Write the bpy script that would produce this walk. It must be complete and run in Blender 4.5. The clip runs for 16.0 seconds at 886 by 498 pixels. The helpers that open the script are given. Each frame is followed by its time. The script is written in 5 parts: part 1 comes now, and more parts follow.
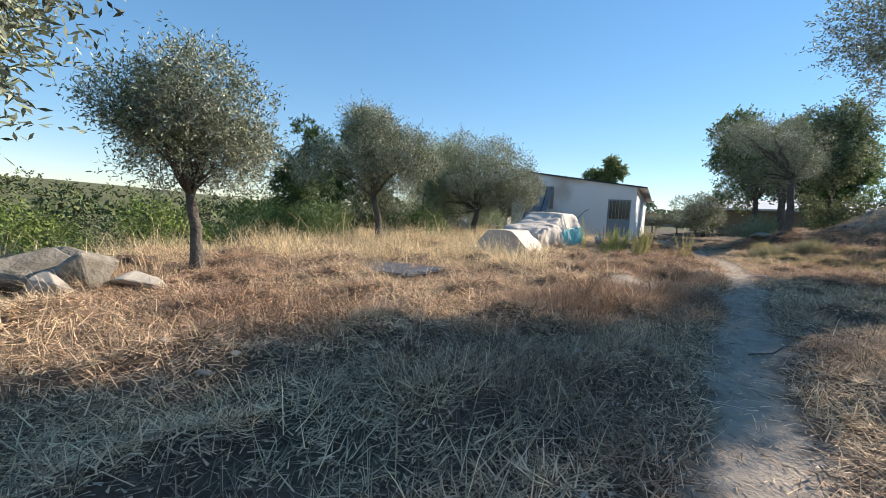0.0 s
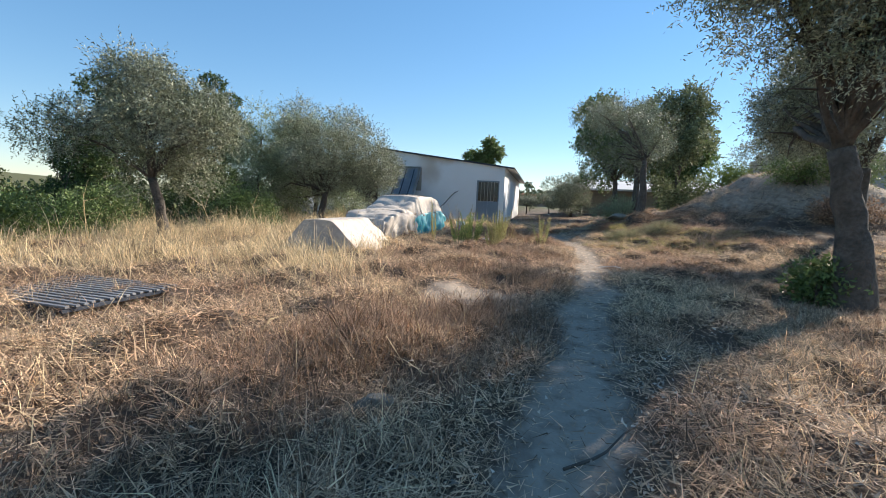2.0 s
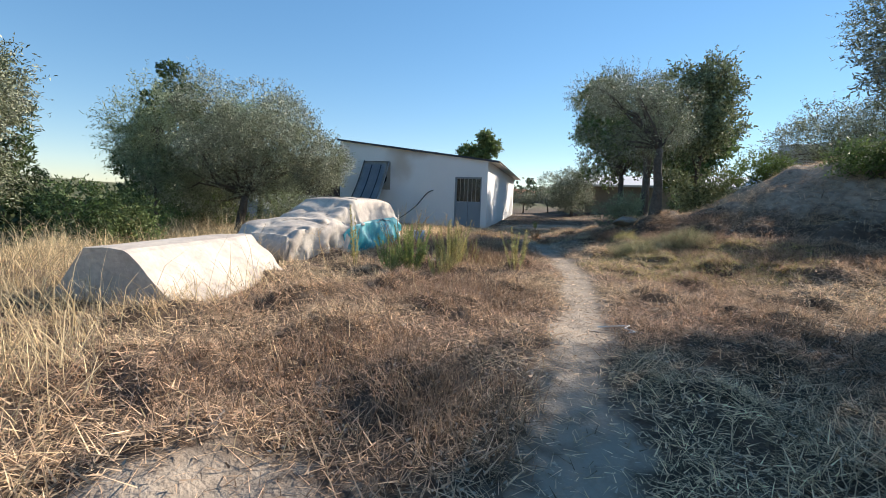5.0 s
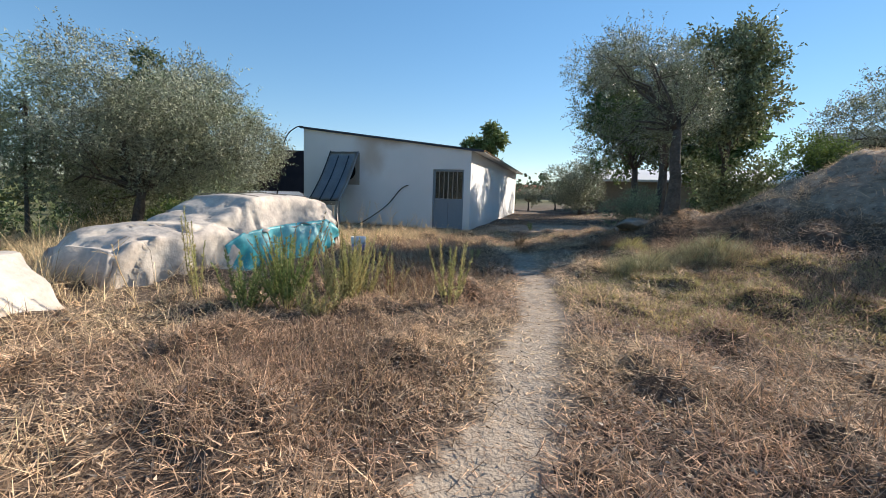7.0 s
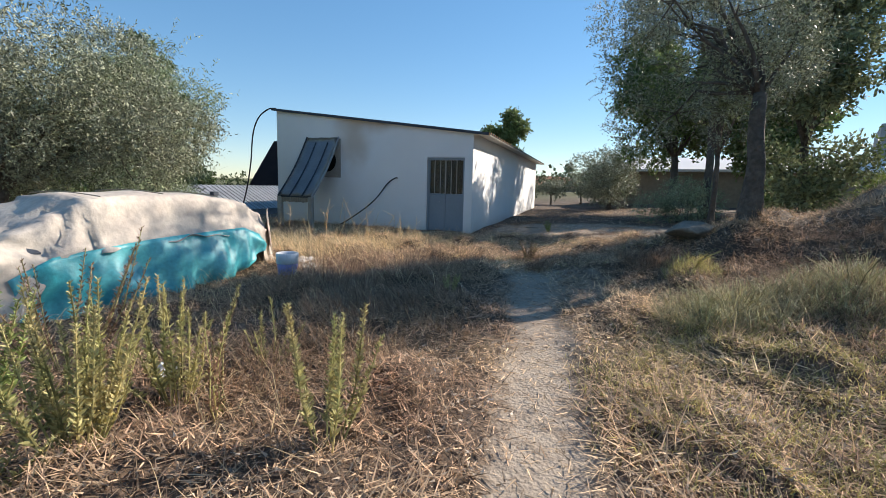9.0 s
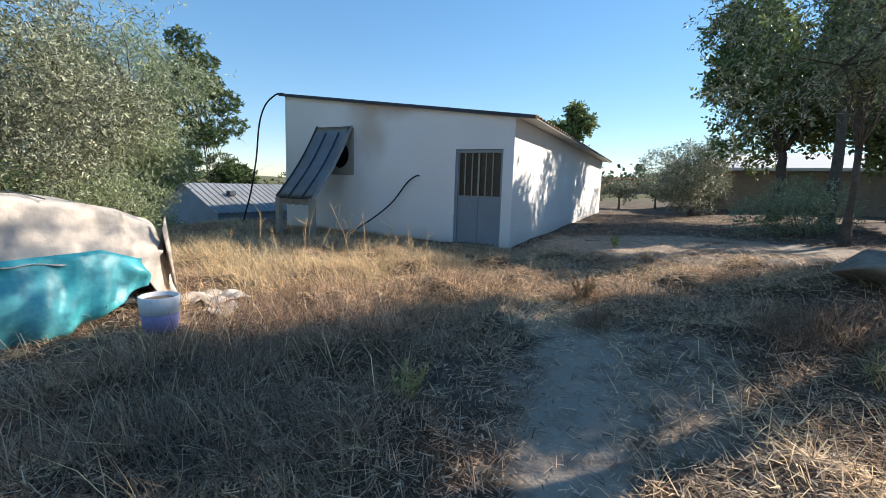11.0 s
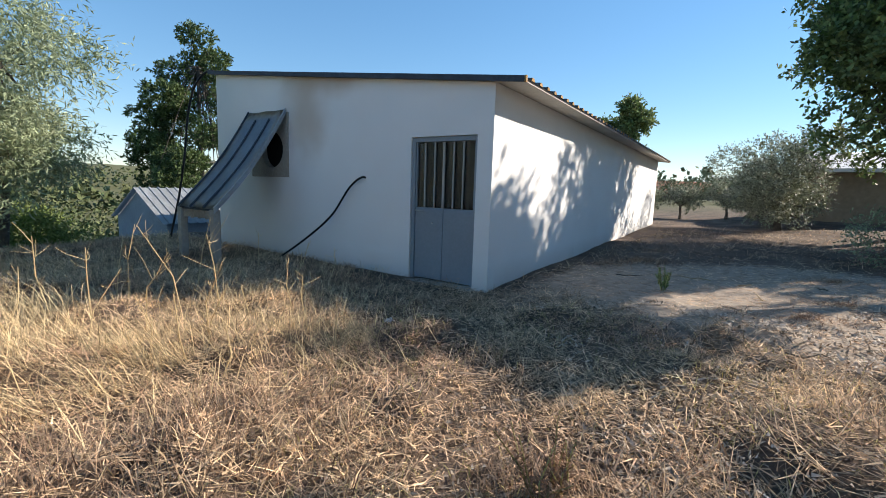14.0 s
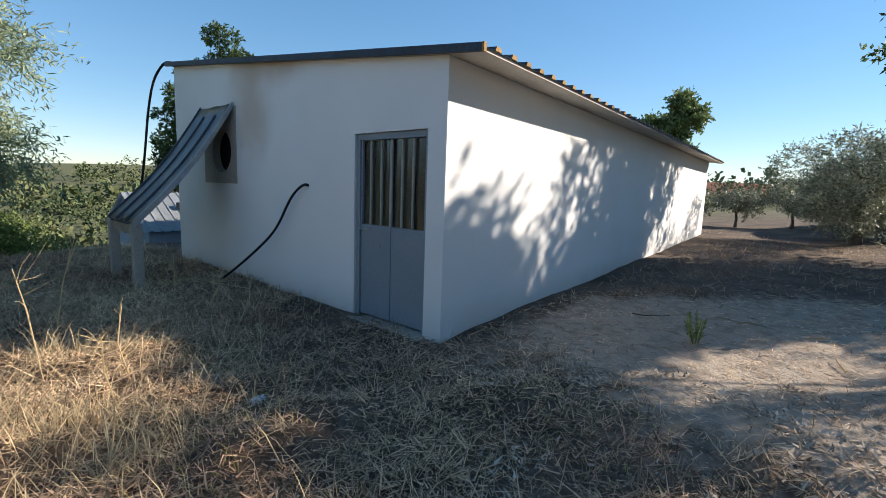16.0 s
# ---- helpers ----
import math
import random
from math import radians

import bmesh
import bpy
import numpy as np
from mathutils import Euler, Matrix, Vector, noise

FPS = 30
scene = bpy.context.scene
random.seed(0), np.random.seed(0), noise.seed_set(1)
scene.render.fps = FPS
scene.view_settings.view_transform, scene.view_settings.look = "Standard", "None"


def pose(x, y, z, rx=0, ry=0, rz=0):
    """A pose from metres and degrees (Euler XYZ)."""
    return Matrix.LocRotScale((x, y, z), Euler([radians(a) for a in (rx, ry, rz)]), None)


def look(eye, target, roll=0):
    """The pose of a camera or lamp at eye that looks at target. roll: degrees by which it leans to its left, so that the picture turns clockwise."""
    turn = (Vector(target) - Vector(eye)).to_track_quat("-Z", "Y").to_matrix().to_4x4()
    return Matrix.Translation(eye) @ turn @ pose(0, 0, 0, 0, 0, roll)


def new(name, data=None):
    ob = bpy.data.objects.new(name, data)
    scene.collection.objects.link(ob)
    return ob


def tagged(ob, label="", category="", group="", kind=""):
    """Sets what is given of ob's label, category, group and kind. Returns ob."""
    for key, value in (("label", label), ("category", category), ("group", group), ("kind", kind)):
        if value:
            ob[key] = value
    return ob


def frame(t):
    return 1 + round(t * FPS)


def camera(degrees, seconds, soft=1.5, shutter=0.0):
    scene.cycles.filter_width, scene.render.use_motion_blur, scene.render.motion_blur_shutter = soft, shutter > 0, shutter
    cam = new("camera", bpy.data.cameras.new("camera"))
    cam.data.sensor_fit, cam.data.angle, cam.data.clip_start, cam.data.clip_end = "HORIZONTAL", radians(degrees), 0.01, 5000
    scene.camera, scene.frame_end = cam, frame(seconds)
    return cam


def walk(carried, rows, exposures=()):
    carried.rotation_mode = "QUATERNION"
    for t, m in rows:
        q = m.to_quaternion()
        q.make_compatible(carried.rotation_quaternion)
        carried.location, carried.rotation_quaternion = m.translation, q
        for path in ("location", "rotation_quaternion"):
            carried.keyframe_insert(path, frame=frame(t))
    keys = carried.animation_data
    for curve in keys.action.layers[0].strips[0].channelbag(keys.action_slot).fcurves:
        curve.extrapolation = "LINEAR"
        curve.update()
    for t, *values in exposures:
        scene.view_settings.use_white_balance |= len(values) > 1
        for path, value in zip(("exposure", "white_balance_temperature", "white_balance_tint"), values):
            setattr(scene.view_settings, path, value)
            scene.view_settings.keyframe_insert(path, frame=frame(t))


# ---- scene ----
cam = camera(88.7, 16.0, soft=0.9)
PATH = [
    (0, (-0.715, 1.119, 0.947), (-0.605, 3.11, 0.796), 3.2),
    (0.5, (-0.301, 1.582, 0.984), (-0.021, 3.555, 0.809), 3.2),
    (1, (0.172, 2.039, 0.999), (0.578, 3.988, 0.813), 2.9),
    (1.5, (0.621, 2.557, 1.05), (1.14, 4.478, 0.852), 2.8),
    (2, (1.032, 3.084, 1.101), (1.604, 4.989, 0.893), 2.6),
    (2.5, (1.398, 3.651, 1.156), (1.987, 5.551, 0.947), 2.5),
    (3, (1.753, 4.227, 1.178), (2.337, 6.128, 0.966), 2.3),
    (3.5, (2.159, 4.735, 1.222), (2.722, 6.641, 1.005), 2.1),
    (4, (2.497, 5.231, 1.264), (3.054, 7.139, 1.045), 2.0),
    (4.2, (2.637, 5.424, 1.269), (3.198, 7.331, 1.052), 2.0),
    (6.3, (4.744, 7.63, 1.383), (5.256, 9.549, 1.149), 2.0),
    (6.5, (4.961, 7.866, 1.356), (5.466, 9.787, 1.122), 2.0),
    (7, (5.442, 8.542, 1.361), (5.926, 10.468, 1.121), 1.9),
    (7.5, (5.901, 9.214, 1.368), (6.357, 11.144, 1.115), 1.7),
    (8, (6.294, 9.876, 1.406), (6.726, 11.811, 1.144), 1.6),
    (8.5, (6.608, 10.556, 1.426), (7.017, 12.495, 1.156), 1.6),
    (9, (6.926, 11.243, 1.425), (7.304, 13.187, 1.15), 1.5),
    (9.2, (7.026, 11.497, 1.414), (7.39, 13.445, 1.142), 1.3),
    (11.3, (8.286, 14.325, 1.434), (8.375, 16.303, 1.154), 1.8),
    (11.5, (8.396, 14.564, 1.422), (8.477, 16.544, 1.146), 1.7),
    (12, (8.682, 15.156, 1.428), (8.738, 17.136, 1.155), 1.8),
    (12.5, (8.977, 15.741, 1.446), (8.991, 17.722, 1.174), 1.7),
    (13, (9.207, 16.332, 1.451), (9.185, 18.314, 1.18), 1.8),
    (13.5, (9.514, 16.865, 1.498), (9.438, 18.845, 1.227), 1.8),
    (14, (9.811, 17.399, 1.503), (9.691, 19.377, 1.235), 1.9),
    (14.5, (10.096, 17.83, 1.525), (9.933, 19.805, 1.259), 2.0),
    (15, (10.362, 18.293, 1.536), (10.15, 20.263, 1.263), 2.0),
    (15.5, (10.578, 18.714, 1.567), (10.315, 20.678, 1.291), 1.9),
    (16, (10.735, 19.118, 1.658), (10.42, 21.075, 1.387), 2.0),
]
walk(cam, [(t, look(eye, target, roll)) for t, eye, target, roll in PATH],
     exposures=((0.0, 0.78), (3.5, 0.75), (6.5, 0.62), (9.0, 0.66), (11.5, 0.88), (14.0, 0.82), (16.0, 0.72)))

# ---- light ----
SUN_AZ, SUN_EL = 70.0, 28.5            # degrees clockwise from +y, and above the horizon
sun_dir = Vector((math.sin(radians(SUN_AZ)) * math.cos(radians(SUN_EL)), math.cos(radians(SUN_AZ)) * math.cos(radians(SUN_EL)), math.sin(radians(SUN_EL))))
world = bpy.data.worlds.new("sky_world")
scene.world = world
world.use_nodes = True
wn = world.node_tree.nodes
sky = wn.new("ShaderNodeTexSky")
sky.sky_type, sky.sun_disc = "NISHITA", False
sky.sun_elevation, sky.sun_rotation = radians(SUN_EL), radians(SUN_AZ)
sky.altitude, sky.air_density, sky.dust_density, sky.ozone_density = 500, 1.0, 0.0, 3.8
wn["Background"].inputs["Strength"].default_value = 0.15
sky_even = wn.new("ShaderNodeGamma")
sky_even.inputs["Gamma"].default_value = 0.66
sky_tone = wn.new("ShaderNodeHueSaturation")
sky_tone.inputs["Saturation"].default_value, sky_tone.inputs["Value"].default_value = 1.37, 1.2
world.node_tree.links.new(sky.outputs[0], sky_even.inputs["Color"])
world.node_tree.links.new(sky_even.outputs[0], sky_tone.inputs["Color"])
world.node_tree.links.new(sky_tone.outputs[0], wn["Background"].inputs["Color"])
sun_data = bpy.data.lights.new("sun", "SUN")
sun_data.energy, sun_data.angle, sun_data.color = 5.4, radians(0.55), (1.0, 0.89, 0.76)
sun = new("sun", sun_data)
sun.matrix_world = look(sun_dir * 60, (0, 0, 0))

# ---- materials ----
def mat(name, color, rough=0.8, metal=0.0, var=0.25, scale=3.0, fine=40.0, bump=0.2, tint=None, island=0.0, translucent=0.0, coords="Object", spec=0.3, bump_dist=0.01):
    """A principled surface whose colour drifts at two scales, with fine relief."""
    m = bpy.data.materials.new(name)
    m.use_nodes = True
    n, l = m.node_tree.nodes, m.node_tree.links
    p = n["Principled BSDF"]
    p.inputs["Roughness"].default_value, p.inputs["Metallic"].default_value = rough, metal
    p.inputs["Specular IOR Level"].default_value = spec
    tc = n.new("ShaderNodeTexCoord")
    big, small = n.new("ShaderNodeTexNoise"), n.new("ShaderNodeTexNoise")
    big.inputs["Scale"].default_value, small.inputs["Scale"].default_value = scale, fine
    big.inputs["Detail"].default_value, small.inputs["Detail"].default_value = 5, 4
    for t in (big, small):
        l.new(tc.outputs[coords], t.inputs["Vector"])
    tint = tint or tuple(c * (1 - var) for c in color)
    mix = n.new("ShaderNodeMix")
    mix.data_type = "RGBA"
    mix.inputs[6].default_value, mix.inputs[7].default_value = (*color, 1), (*tint, 1)
    ramp = n.new("ShaderNodeMapRange")
    ramp.inputs[1].default_value, ramp.inputs[2].default_value = 0.35, 0.65
    l.new(big.outputs[0], ramp.inputs[0])
    l.new(ramp.outputs[0], mix.inputs[0])
    value = n.new("ShaderNodeMapRange")
    value.inputs[1].default_value, value.inputs[2].default_value = 0.25, 0.75
    value.inputs[3].default_value, value.inputs[4].default_value = 1 - var * 0.7, 1 + var * 0.7
    l.new(small.outputs[0], value.inputs[0])
    hsv = n.new("ShaderNodeHueSaturation")
    l.new(mix.outputs[2], hsv.inputs["Color"])
    if island:
        geo = n.new("ShaderNodeNewGeometry")
        spread = n.new("ShaderNodeMapRange")
        spread.inputs[3].default_value, spread.inputs[4].default_value = 1 - island, 1 + island
        l.new(geo.outputs["Random Per Island"], spread.inputs[0])
        mul = n.new("ShaderNodeMath")
        mul.operation = "MULTIPLY"
        l.new(spread.outputs[0], mul.inputs[0])
        l.new(value.outputs[0], mul.inputs[1])
        l.new(mul.outputs[0], hsv.inputs["Value"])
    else:
        l.new(value.outputs[0], hsv.inputs["Value"])
    l.new(hsv.outputs[0], p.inputs["Base Color"])
    if bump:
        b = n.new("ShaderNodeBump")
        b.inputs["Strength"].default_value, b.inputs["Distance"].default_value = bump, bump_dist
        l.new(small.outputs[0], b.inputs["Height"])
        l.new(b.outputs[0], p.inputs["Normal"])
    if translucent:
        tr, ms = n.new("ShaderNodeBsdfTranslucent"), n.new("ShaderNodeMixShader")
        l.new(hsv.outputs[0], tr.inputs["Color"])
        ms.inputs[0].default_value = translucent
        l.new(p.outputs[0], ms.inputs[1])
        l.new(tr.outputs[0], ms.inputs[2])
        l.new(ms.outputs[0], n["Material Output"].inputs["Surface"])
    return m


def ramp_nodes(m, stops):
    n = m.node_tree.nodes
    r = n.new("ShaderNodeValToRGB")
    els = r.color_ramp.elements
    while len(els) < len(stops):
        els.new(0.5)
    for e, (at, c) in zip(els, stops):
        e.position, e.color = at, (*c, 1)
    return r


M_SOIL = mat("dry_soil", (0.15, 0.105, 0.075), 0.95, var=0.45, scale=1.1, fine=38, bump=0.8, tint=(0.07, 0.048, 0.035), bump_dist=0.02)

M_WALL = mat("white_render", (0.80, 0.79, 0.78), 0.9, var=0.06, scale=0.8, fine=60, bump=0.15, bump_dist=0.003)
M_BARK = mat("olive_bark", (0.13, 0.11, 0.09), 0.95, var=0.4, scale=4, fine=22, bump=1.0, bump_dist=0.03)
M_OLIVE = mat("olive_leaves", (0.165, 0.185, 0.10), 0.5, var=0.3, scale=1.6, fine=8, bump=0, tint=(0.33, 0.345, 0.25), island=0.75, translucent=0.15, spec=0.5)
M_PINE = mat("pine_needles", (0.05, 0.085, 0.03), 0.6, var=0.3, scale=1.0, fine=6, bump=0, tint=(0.11, 0.15, 0.05), island=0.5, translucent=0.2)
M_LEAF = mat("broad_leaves", (0.10, 0.16, 0.05), 0.5, var=0.3, scale=0.8, fine=6, bump=0, tint=(0.19, 0.23, 0.09), island=0.5, translucent=0.3)
M_LEAF2 = mat("dusty_broad_leaves", (0.15, 0.18, 0.085), 0.6, var=0.3, scale=0.8, fine=6, bump=0, tint=(0.25, 0.27, 0.15), island=0.55, translucent=0.2)
M_WILLOW = mat("willow_leaves", (0.22, 0.27, 0.15), 0.5, var=0.25, scale=1.0, fine=6, bump=0, tint=(0.36, 0.40, 0.25), island=0.4, translucent=0.3)
M_BUSH = mat("green_bush_leaves", (0.13, 0.20, 0.045), 0.6, var=0.3, scale=0.5, fine=5, bump=0, tint=(0.23, 0.26, 0.08), island=0.4, translucent=0.3)
M_FARWOOD = mat("far_wood_leaves", (0.06, 0.085, 0.035), 0.8, var=0.4, scale=0.06, fine=0.6, bump=0, tint=(0.13, 0.14, 0.06), island=0.35)
M_OLIVEFAR = mat("orchard_leaves", (0.12, 0.15, 0.08), 0.8, var=0.3, scale=0.1, fine=1, bump=0, tint=(0.18, 0.2, 0.11), island=0.35)
M_YELLOWGRASS = mat("yellow_grass", (0.58, 0.49, 0.19), 0.75, var=0.3, scale=1.5, fine=8, bump=0, tint=(0.44, 0.40, 0.16), island=0.5, translucent=0.3)
# Far house walls: their shade is put into this dark grey-brown.
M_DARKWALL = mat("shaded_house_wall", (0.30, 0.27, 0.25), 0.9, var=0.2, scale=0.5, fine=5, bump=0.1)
M_FLAKE = mat("fallen_leaf", (0.52, 0.45, 0.37), 0.7, var=0.3, scale=2, fine=9, bump=0, tint=(0.30, 0.21, 0.13), island=0.6)
M_STRAW = mat("straw", (0.73, 0.555, 0.36), 0.75, var=0.3, scale=0.45, fine=5, bump=0, tint=(0.43, 0.275, 0.185), island=0.85, translucent=0.3)
M_TALL = mat("tall_straw", (0.82, 0.66, 0.41), 0.7, var=0.25, scale=0.5, fine=5, bump=0, tint=(0.60, 0.46, 0.27), island=0.65, translucent=0.4)
M_WEED = mat("brown_weed", (0.29, 0.185, 0.125), 0.85, var=0.35, scale=0.9, fine=5, bump=0, tint=(0.38, 0.26, 0.17), island=0.6, translucent=0.2)
M_GREENWEED = mat("green_weed", (0.40, 0.39, 0.17), 0.7, var=0.3, scale=3, fine=12, bump=0, tint=(0.52, 0.43, 0.22), island=0.5, translucent=0.3)
M_TARP = mat("cream_tarpaulin", (0.62, 0.55, 0.47), 0.75, var=0.2, scale=2.4, fine=14, bump=0.5, tint=(0.46, 0.40, 0.35), bump_dist=0.018)
M_BLUETARP = mat("turquoise_tarpaulin", (0.04, 0.37, 0.42), 0.45, var=0.25, scale=2.2, fine=25, bump=0.25, tint=(0.12, 0.45, 0.50), spec=0.5)
M_CONC = mat("concrete", (0.42, 0.39, 0.34), 0.9, var=0.22, scale=1.5, fine=24, bump=0.4)
M_DOOR = mat("grey_door_paint", (0.23, 0.27, 0.31), 0.5, var=0.08, scale=1.2, fine=30, bump=0.05, spec=0.4)
M_STEEL = mat("galvanised_steel", (0.42, 0.44, 0.46), 0.45, metal=0.6, var=0.2, scale=2.0, fine=16, bump=0.08)
M_DARKSTEEL = mat("dark_seam", (0.06, 0.07, 0.09), 0.6, metal=0.3, var=0.3, scale=4, fine=30, bump=0.1)
M_ROOF = mat("roof_sheet", (0.20, 0.20, 0.21), 0.6, metal=0.2, var=0.25, scale=1.5, fine=14, bump=0.1)
M_RUST = mat("rusty_edge", (0.42, 0.24, 0.08), 0.8, var=0.4, scale=6, fine=30, bump=0.3)
M_SOFFIT = mat("soffit", (0.55, 0.51, 0.45), 0.8, var=0.15, scale=1.5, fine=20, bump=0.1)
M_BLACK = mat("black_rubber", (0.015, 0.015, 0.017), 0.6, var=0.2, scale=6, fine=40, bump=0.1)
# Soot in the vent; for openings the inner darkness is put into the colour.
M_HOLE = mat("soot_and_hole_dark", (0.01, 0.009, 0.008), 0.95, var=0.3, scale=6, fine=30, bump=0.2)
M_ROCK = mat("granite", (0.27, 0.24, 0.20), 0.9, var=0.3, scale=3, fine=18, bump=0.6, tint=(0.15, 0.13, 0.10), bump_dist=0.03)
M_PALEROCK = mat("pale_stone", (0.42, 0.37, 0.31), 0.9, var=0.2, scale=3, fine=18, bump=0.5, bump_dist=0.02)
M_WOOD = mat("weathered_board", (0.36, 0.31, 0.25), 0.85, var=0.3, scale=3, fine=30, bump=0.3)
M_TERRACOTTA = mat("terracotta", (0.48, 0.22, 0.14), 0.85, var=0.2, scale=0.6, fine=5, bump=0.1)
M_DARKROOF = mat("dark_red_sheet", (0.05, 0.028, 0.025), 0.7, var=0.3, scale=1, fine=10, bump=0.1)
M_PLASTIC = mat("pale_plastic", (0.75, 0.76, 0.8), 0.5, var=0.1, scale=8, fine=40, bump=0.1)
M_GLASS = bpy.data.materials.new("window_glass")
M_GLASS.use_nodes = True
gp = M_GLASS.node_tree.nodes["Principled BSDF"]
gp.inputs["Base Color"].default_value, gp.inputs["Roughness"].default_value = (0.25, 0.24, 0.22, 1), 0.12
gp.inputs["Transmission Weight"].default_value = 0.85

# ---- helpers for meshes ----
def finish(name, bm, material, smooth=False):
    me = bpy.data.meshes.new(name)
    bm.to_mesh(me)
    bm.free()
    me.materials.append(material)
    if smooth:
        for p in me.polygons:
            p.use_smooth = True
    return me


def part(name, bm, material, parent, label="", smooth=False):
    ob = new(name, finish(name, bm, material, smooth))
    ob.parent = parent
    if label:
        ob["label"] = label
    return ob


def thing(name, m, label, category, group="", kind=""):
    ob = new(name)
    ob.matrix_world = m
    ob.empty_display_size = 0.2
    return tagged(ob, label, category, group, kind)


def box(bm, lo, hi, bevel=0.0):
    """An axis-aligned box between two corners, its edges rounded by bevel."""
    r = bmesh.ops.create_cube(bm, size=1.0)
    vs = r["verts"]
    for w in vs:
        w.co = Vector([lo[i] + (w.co[i] + 0.5) * (hi[i] - lo[i]) for i in range(3)])
    if bevel:
        es = list({e for w in vs for e in w.link_edges})
        bmesh.ops.bevel(bm, geom=es, offset=bevel, segments=2, affect="EDGES", profile=0.7)
    return vs


def boxed(lo, hi, bevel=0.0):
    bm = bmesh.new()
    box(bm, lo, hi, bevel)
    return bm


def tube_arrays(points, radii, sides=7):
    """Vertices and faces of a round tube along points."""
    pts = [Vector(p) for p in points]
    vs, fs = [], []
    ref = Vector((0.31, 0.2, 0.93))
    for i, p in enumerate(pts):
        d = (pts[min(i + 1, len(pts) - 1)] - pts[max(i - 1, 0)]).normalized()
        a = d.cross(ref)
        a = a.normalized() if a.length > 1e-3 else Vector((1, 0, 0))
        b = d.cross(a)
        for k in range(sides):
            g = 2 * math.pi * k / sides
            vs.append(p + (a * math.cos(g) + b * math.sin(g)) * radii[i])
    for i in range(len(pts) - 1):
        for k in range(sides):
            fs.append((i * sides + k, i * sides + (k + 1) % sides, (i + 1) * sides + (k + 1) % sides, (i + 1) * sides + k))
    fs.append(tuple(range(sides))[::-1])
    fs.append(tuple((len(pts) - 1) * sides + k for k in range(sides)))
    return vs, fs


def tube(points, radii, sides=7, bm=None):
    bm = bm or bmesh.new()
    if not isinstance(radii, (list, tuple)):
        radii = [radii] * len(points)
    vs, fs = tube_arrays(points, radii, sides)
    made = [bm.verts.new(p) for p in vs]
    for f in fs:
        bm.faces.new([made[i] for i in f])
    return bm


def mesh_np(name, verts, faces_n, material, smooth=False):
    """A mesh from an array of vertices (n, 3) where each run of faces_n vertices is one face."""
    me = bpy.data.meshes.new(name)
    n = len(verts)
    me.vertices.add(n)
    me.vertices.foreach_set("co", np.ascontiguousarray(verts, dtype=np.float32).ravel())
    me.loops.add(n)
    me.loops.foreach_set("vertex_index", np.arange(n, dtype=np.int32))
    k = n // faces_n
    me.polygons.add(k)
    me.polygons.foreach_set("loop_start", np.arange(0, n, faces_n, dtype=np.int32))
    me.polygons.foreach_set("loop_total", np.full(k, faces_n, dtype=np.int32))
    me.update(calc_edges=True)
    me.materials.append(material)
    return me


def sstep(a, b, x):
    t = np.clip((x - a) / (b - a), 0, 1)
    return t * t * (3 - 2 * t)


# ---- the ground ----
TRACK = [(-0.6, 0.2), (0.9, 3.0), (2.2, 4.8), (3.6, 6.7), (4.9, 8.5), (5.75, 9.8), (6.5, 10.9), (7.4, 12.4), (8.1, 13.8), (8.8, 15.6), (9.5, 17.6), (10.2, 19.6), (11.0, 21.6)]


def track_distance(x, y):
    best = np.full(np.shape(x), 1e9)
    for (x0, y0), (x1, y1) in zip(TRACK, TRACK[1:]):
        dx, dy = x1 - x0, y1 - y0
        t = np.clip(((x - x0) * dx + (y - y0) * dy) / (dx * dx + dy * dy), 0, 1)
        best = np.minimum(best, np.hypot(x - x0 - t * dx, y - y0 - t * dy))
    return best


def waves(x, y):
    return (np.sin(1.7 * x + 0.6 * y) + np.sin(-0.9 * x + 1.9 * y + 1.3) + np.sin(3.1 * x - 2.3 * y + 0.7) * 0.6 + np.sin(5.3 * x + 4.1 * y) * 0.35) / 3


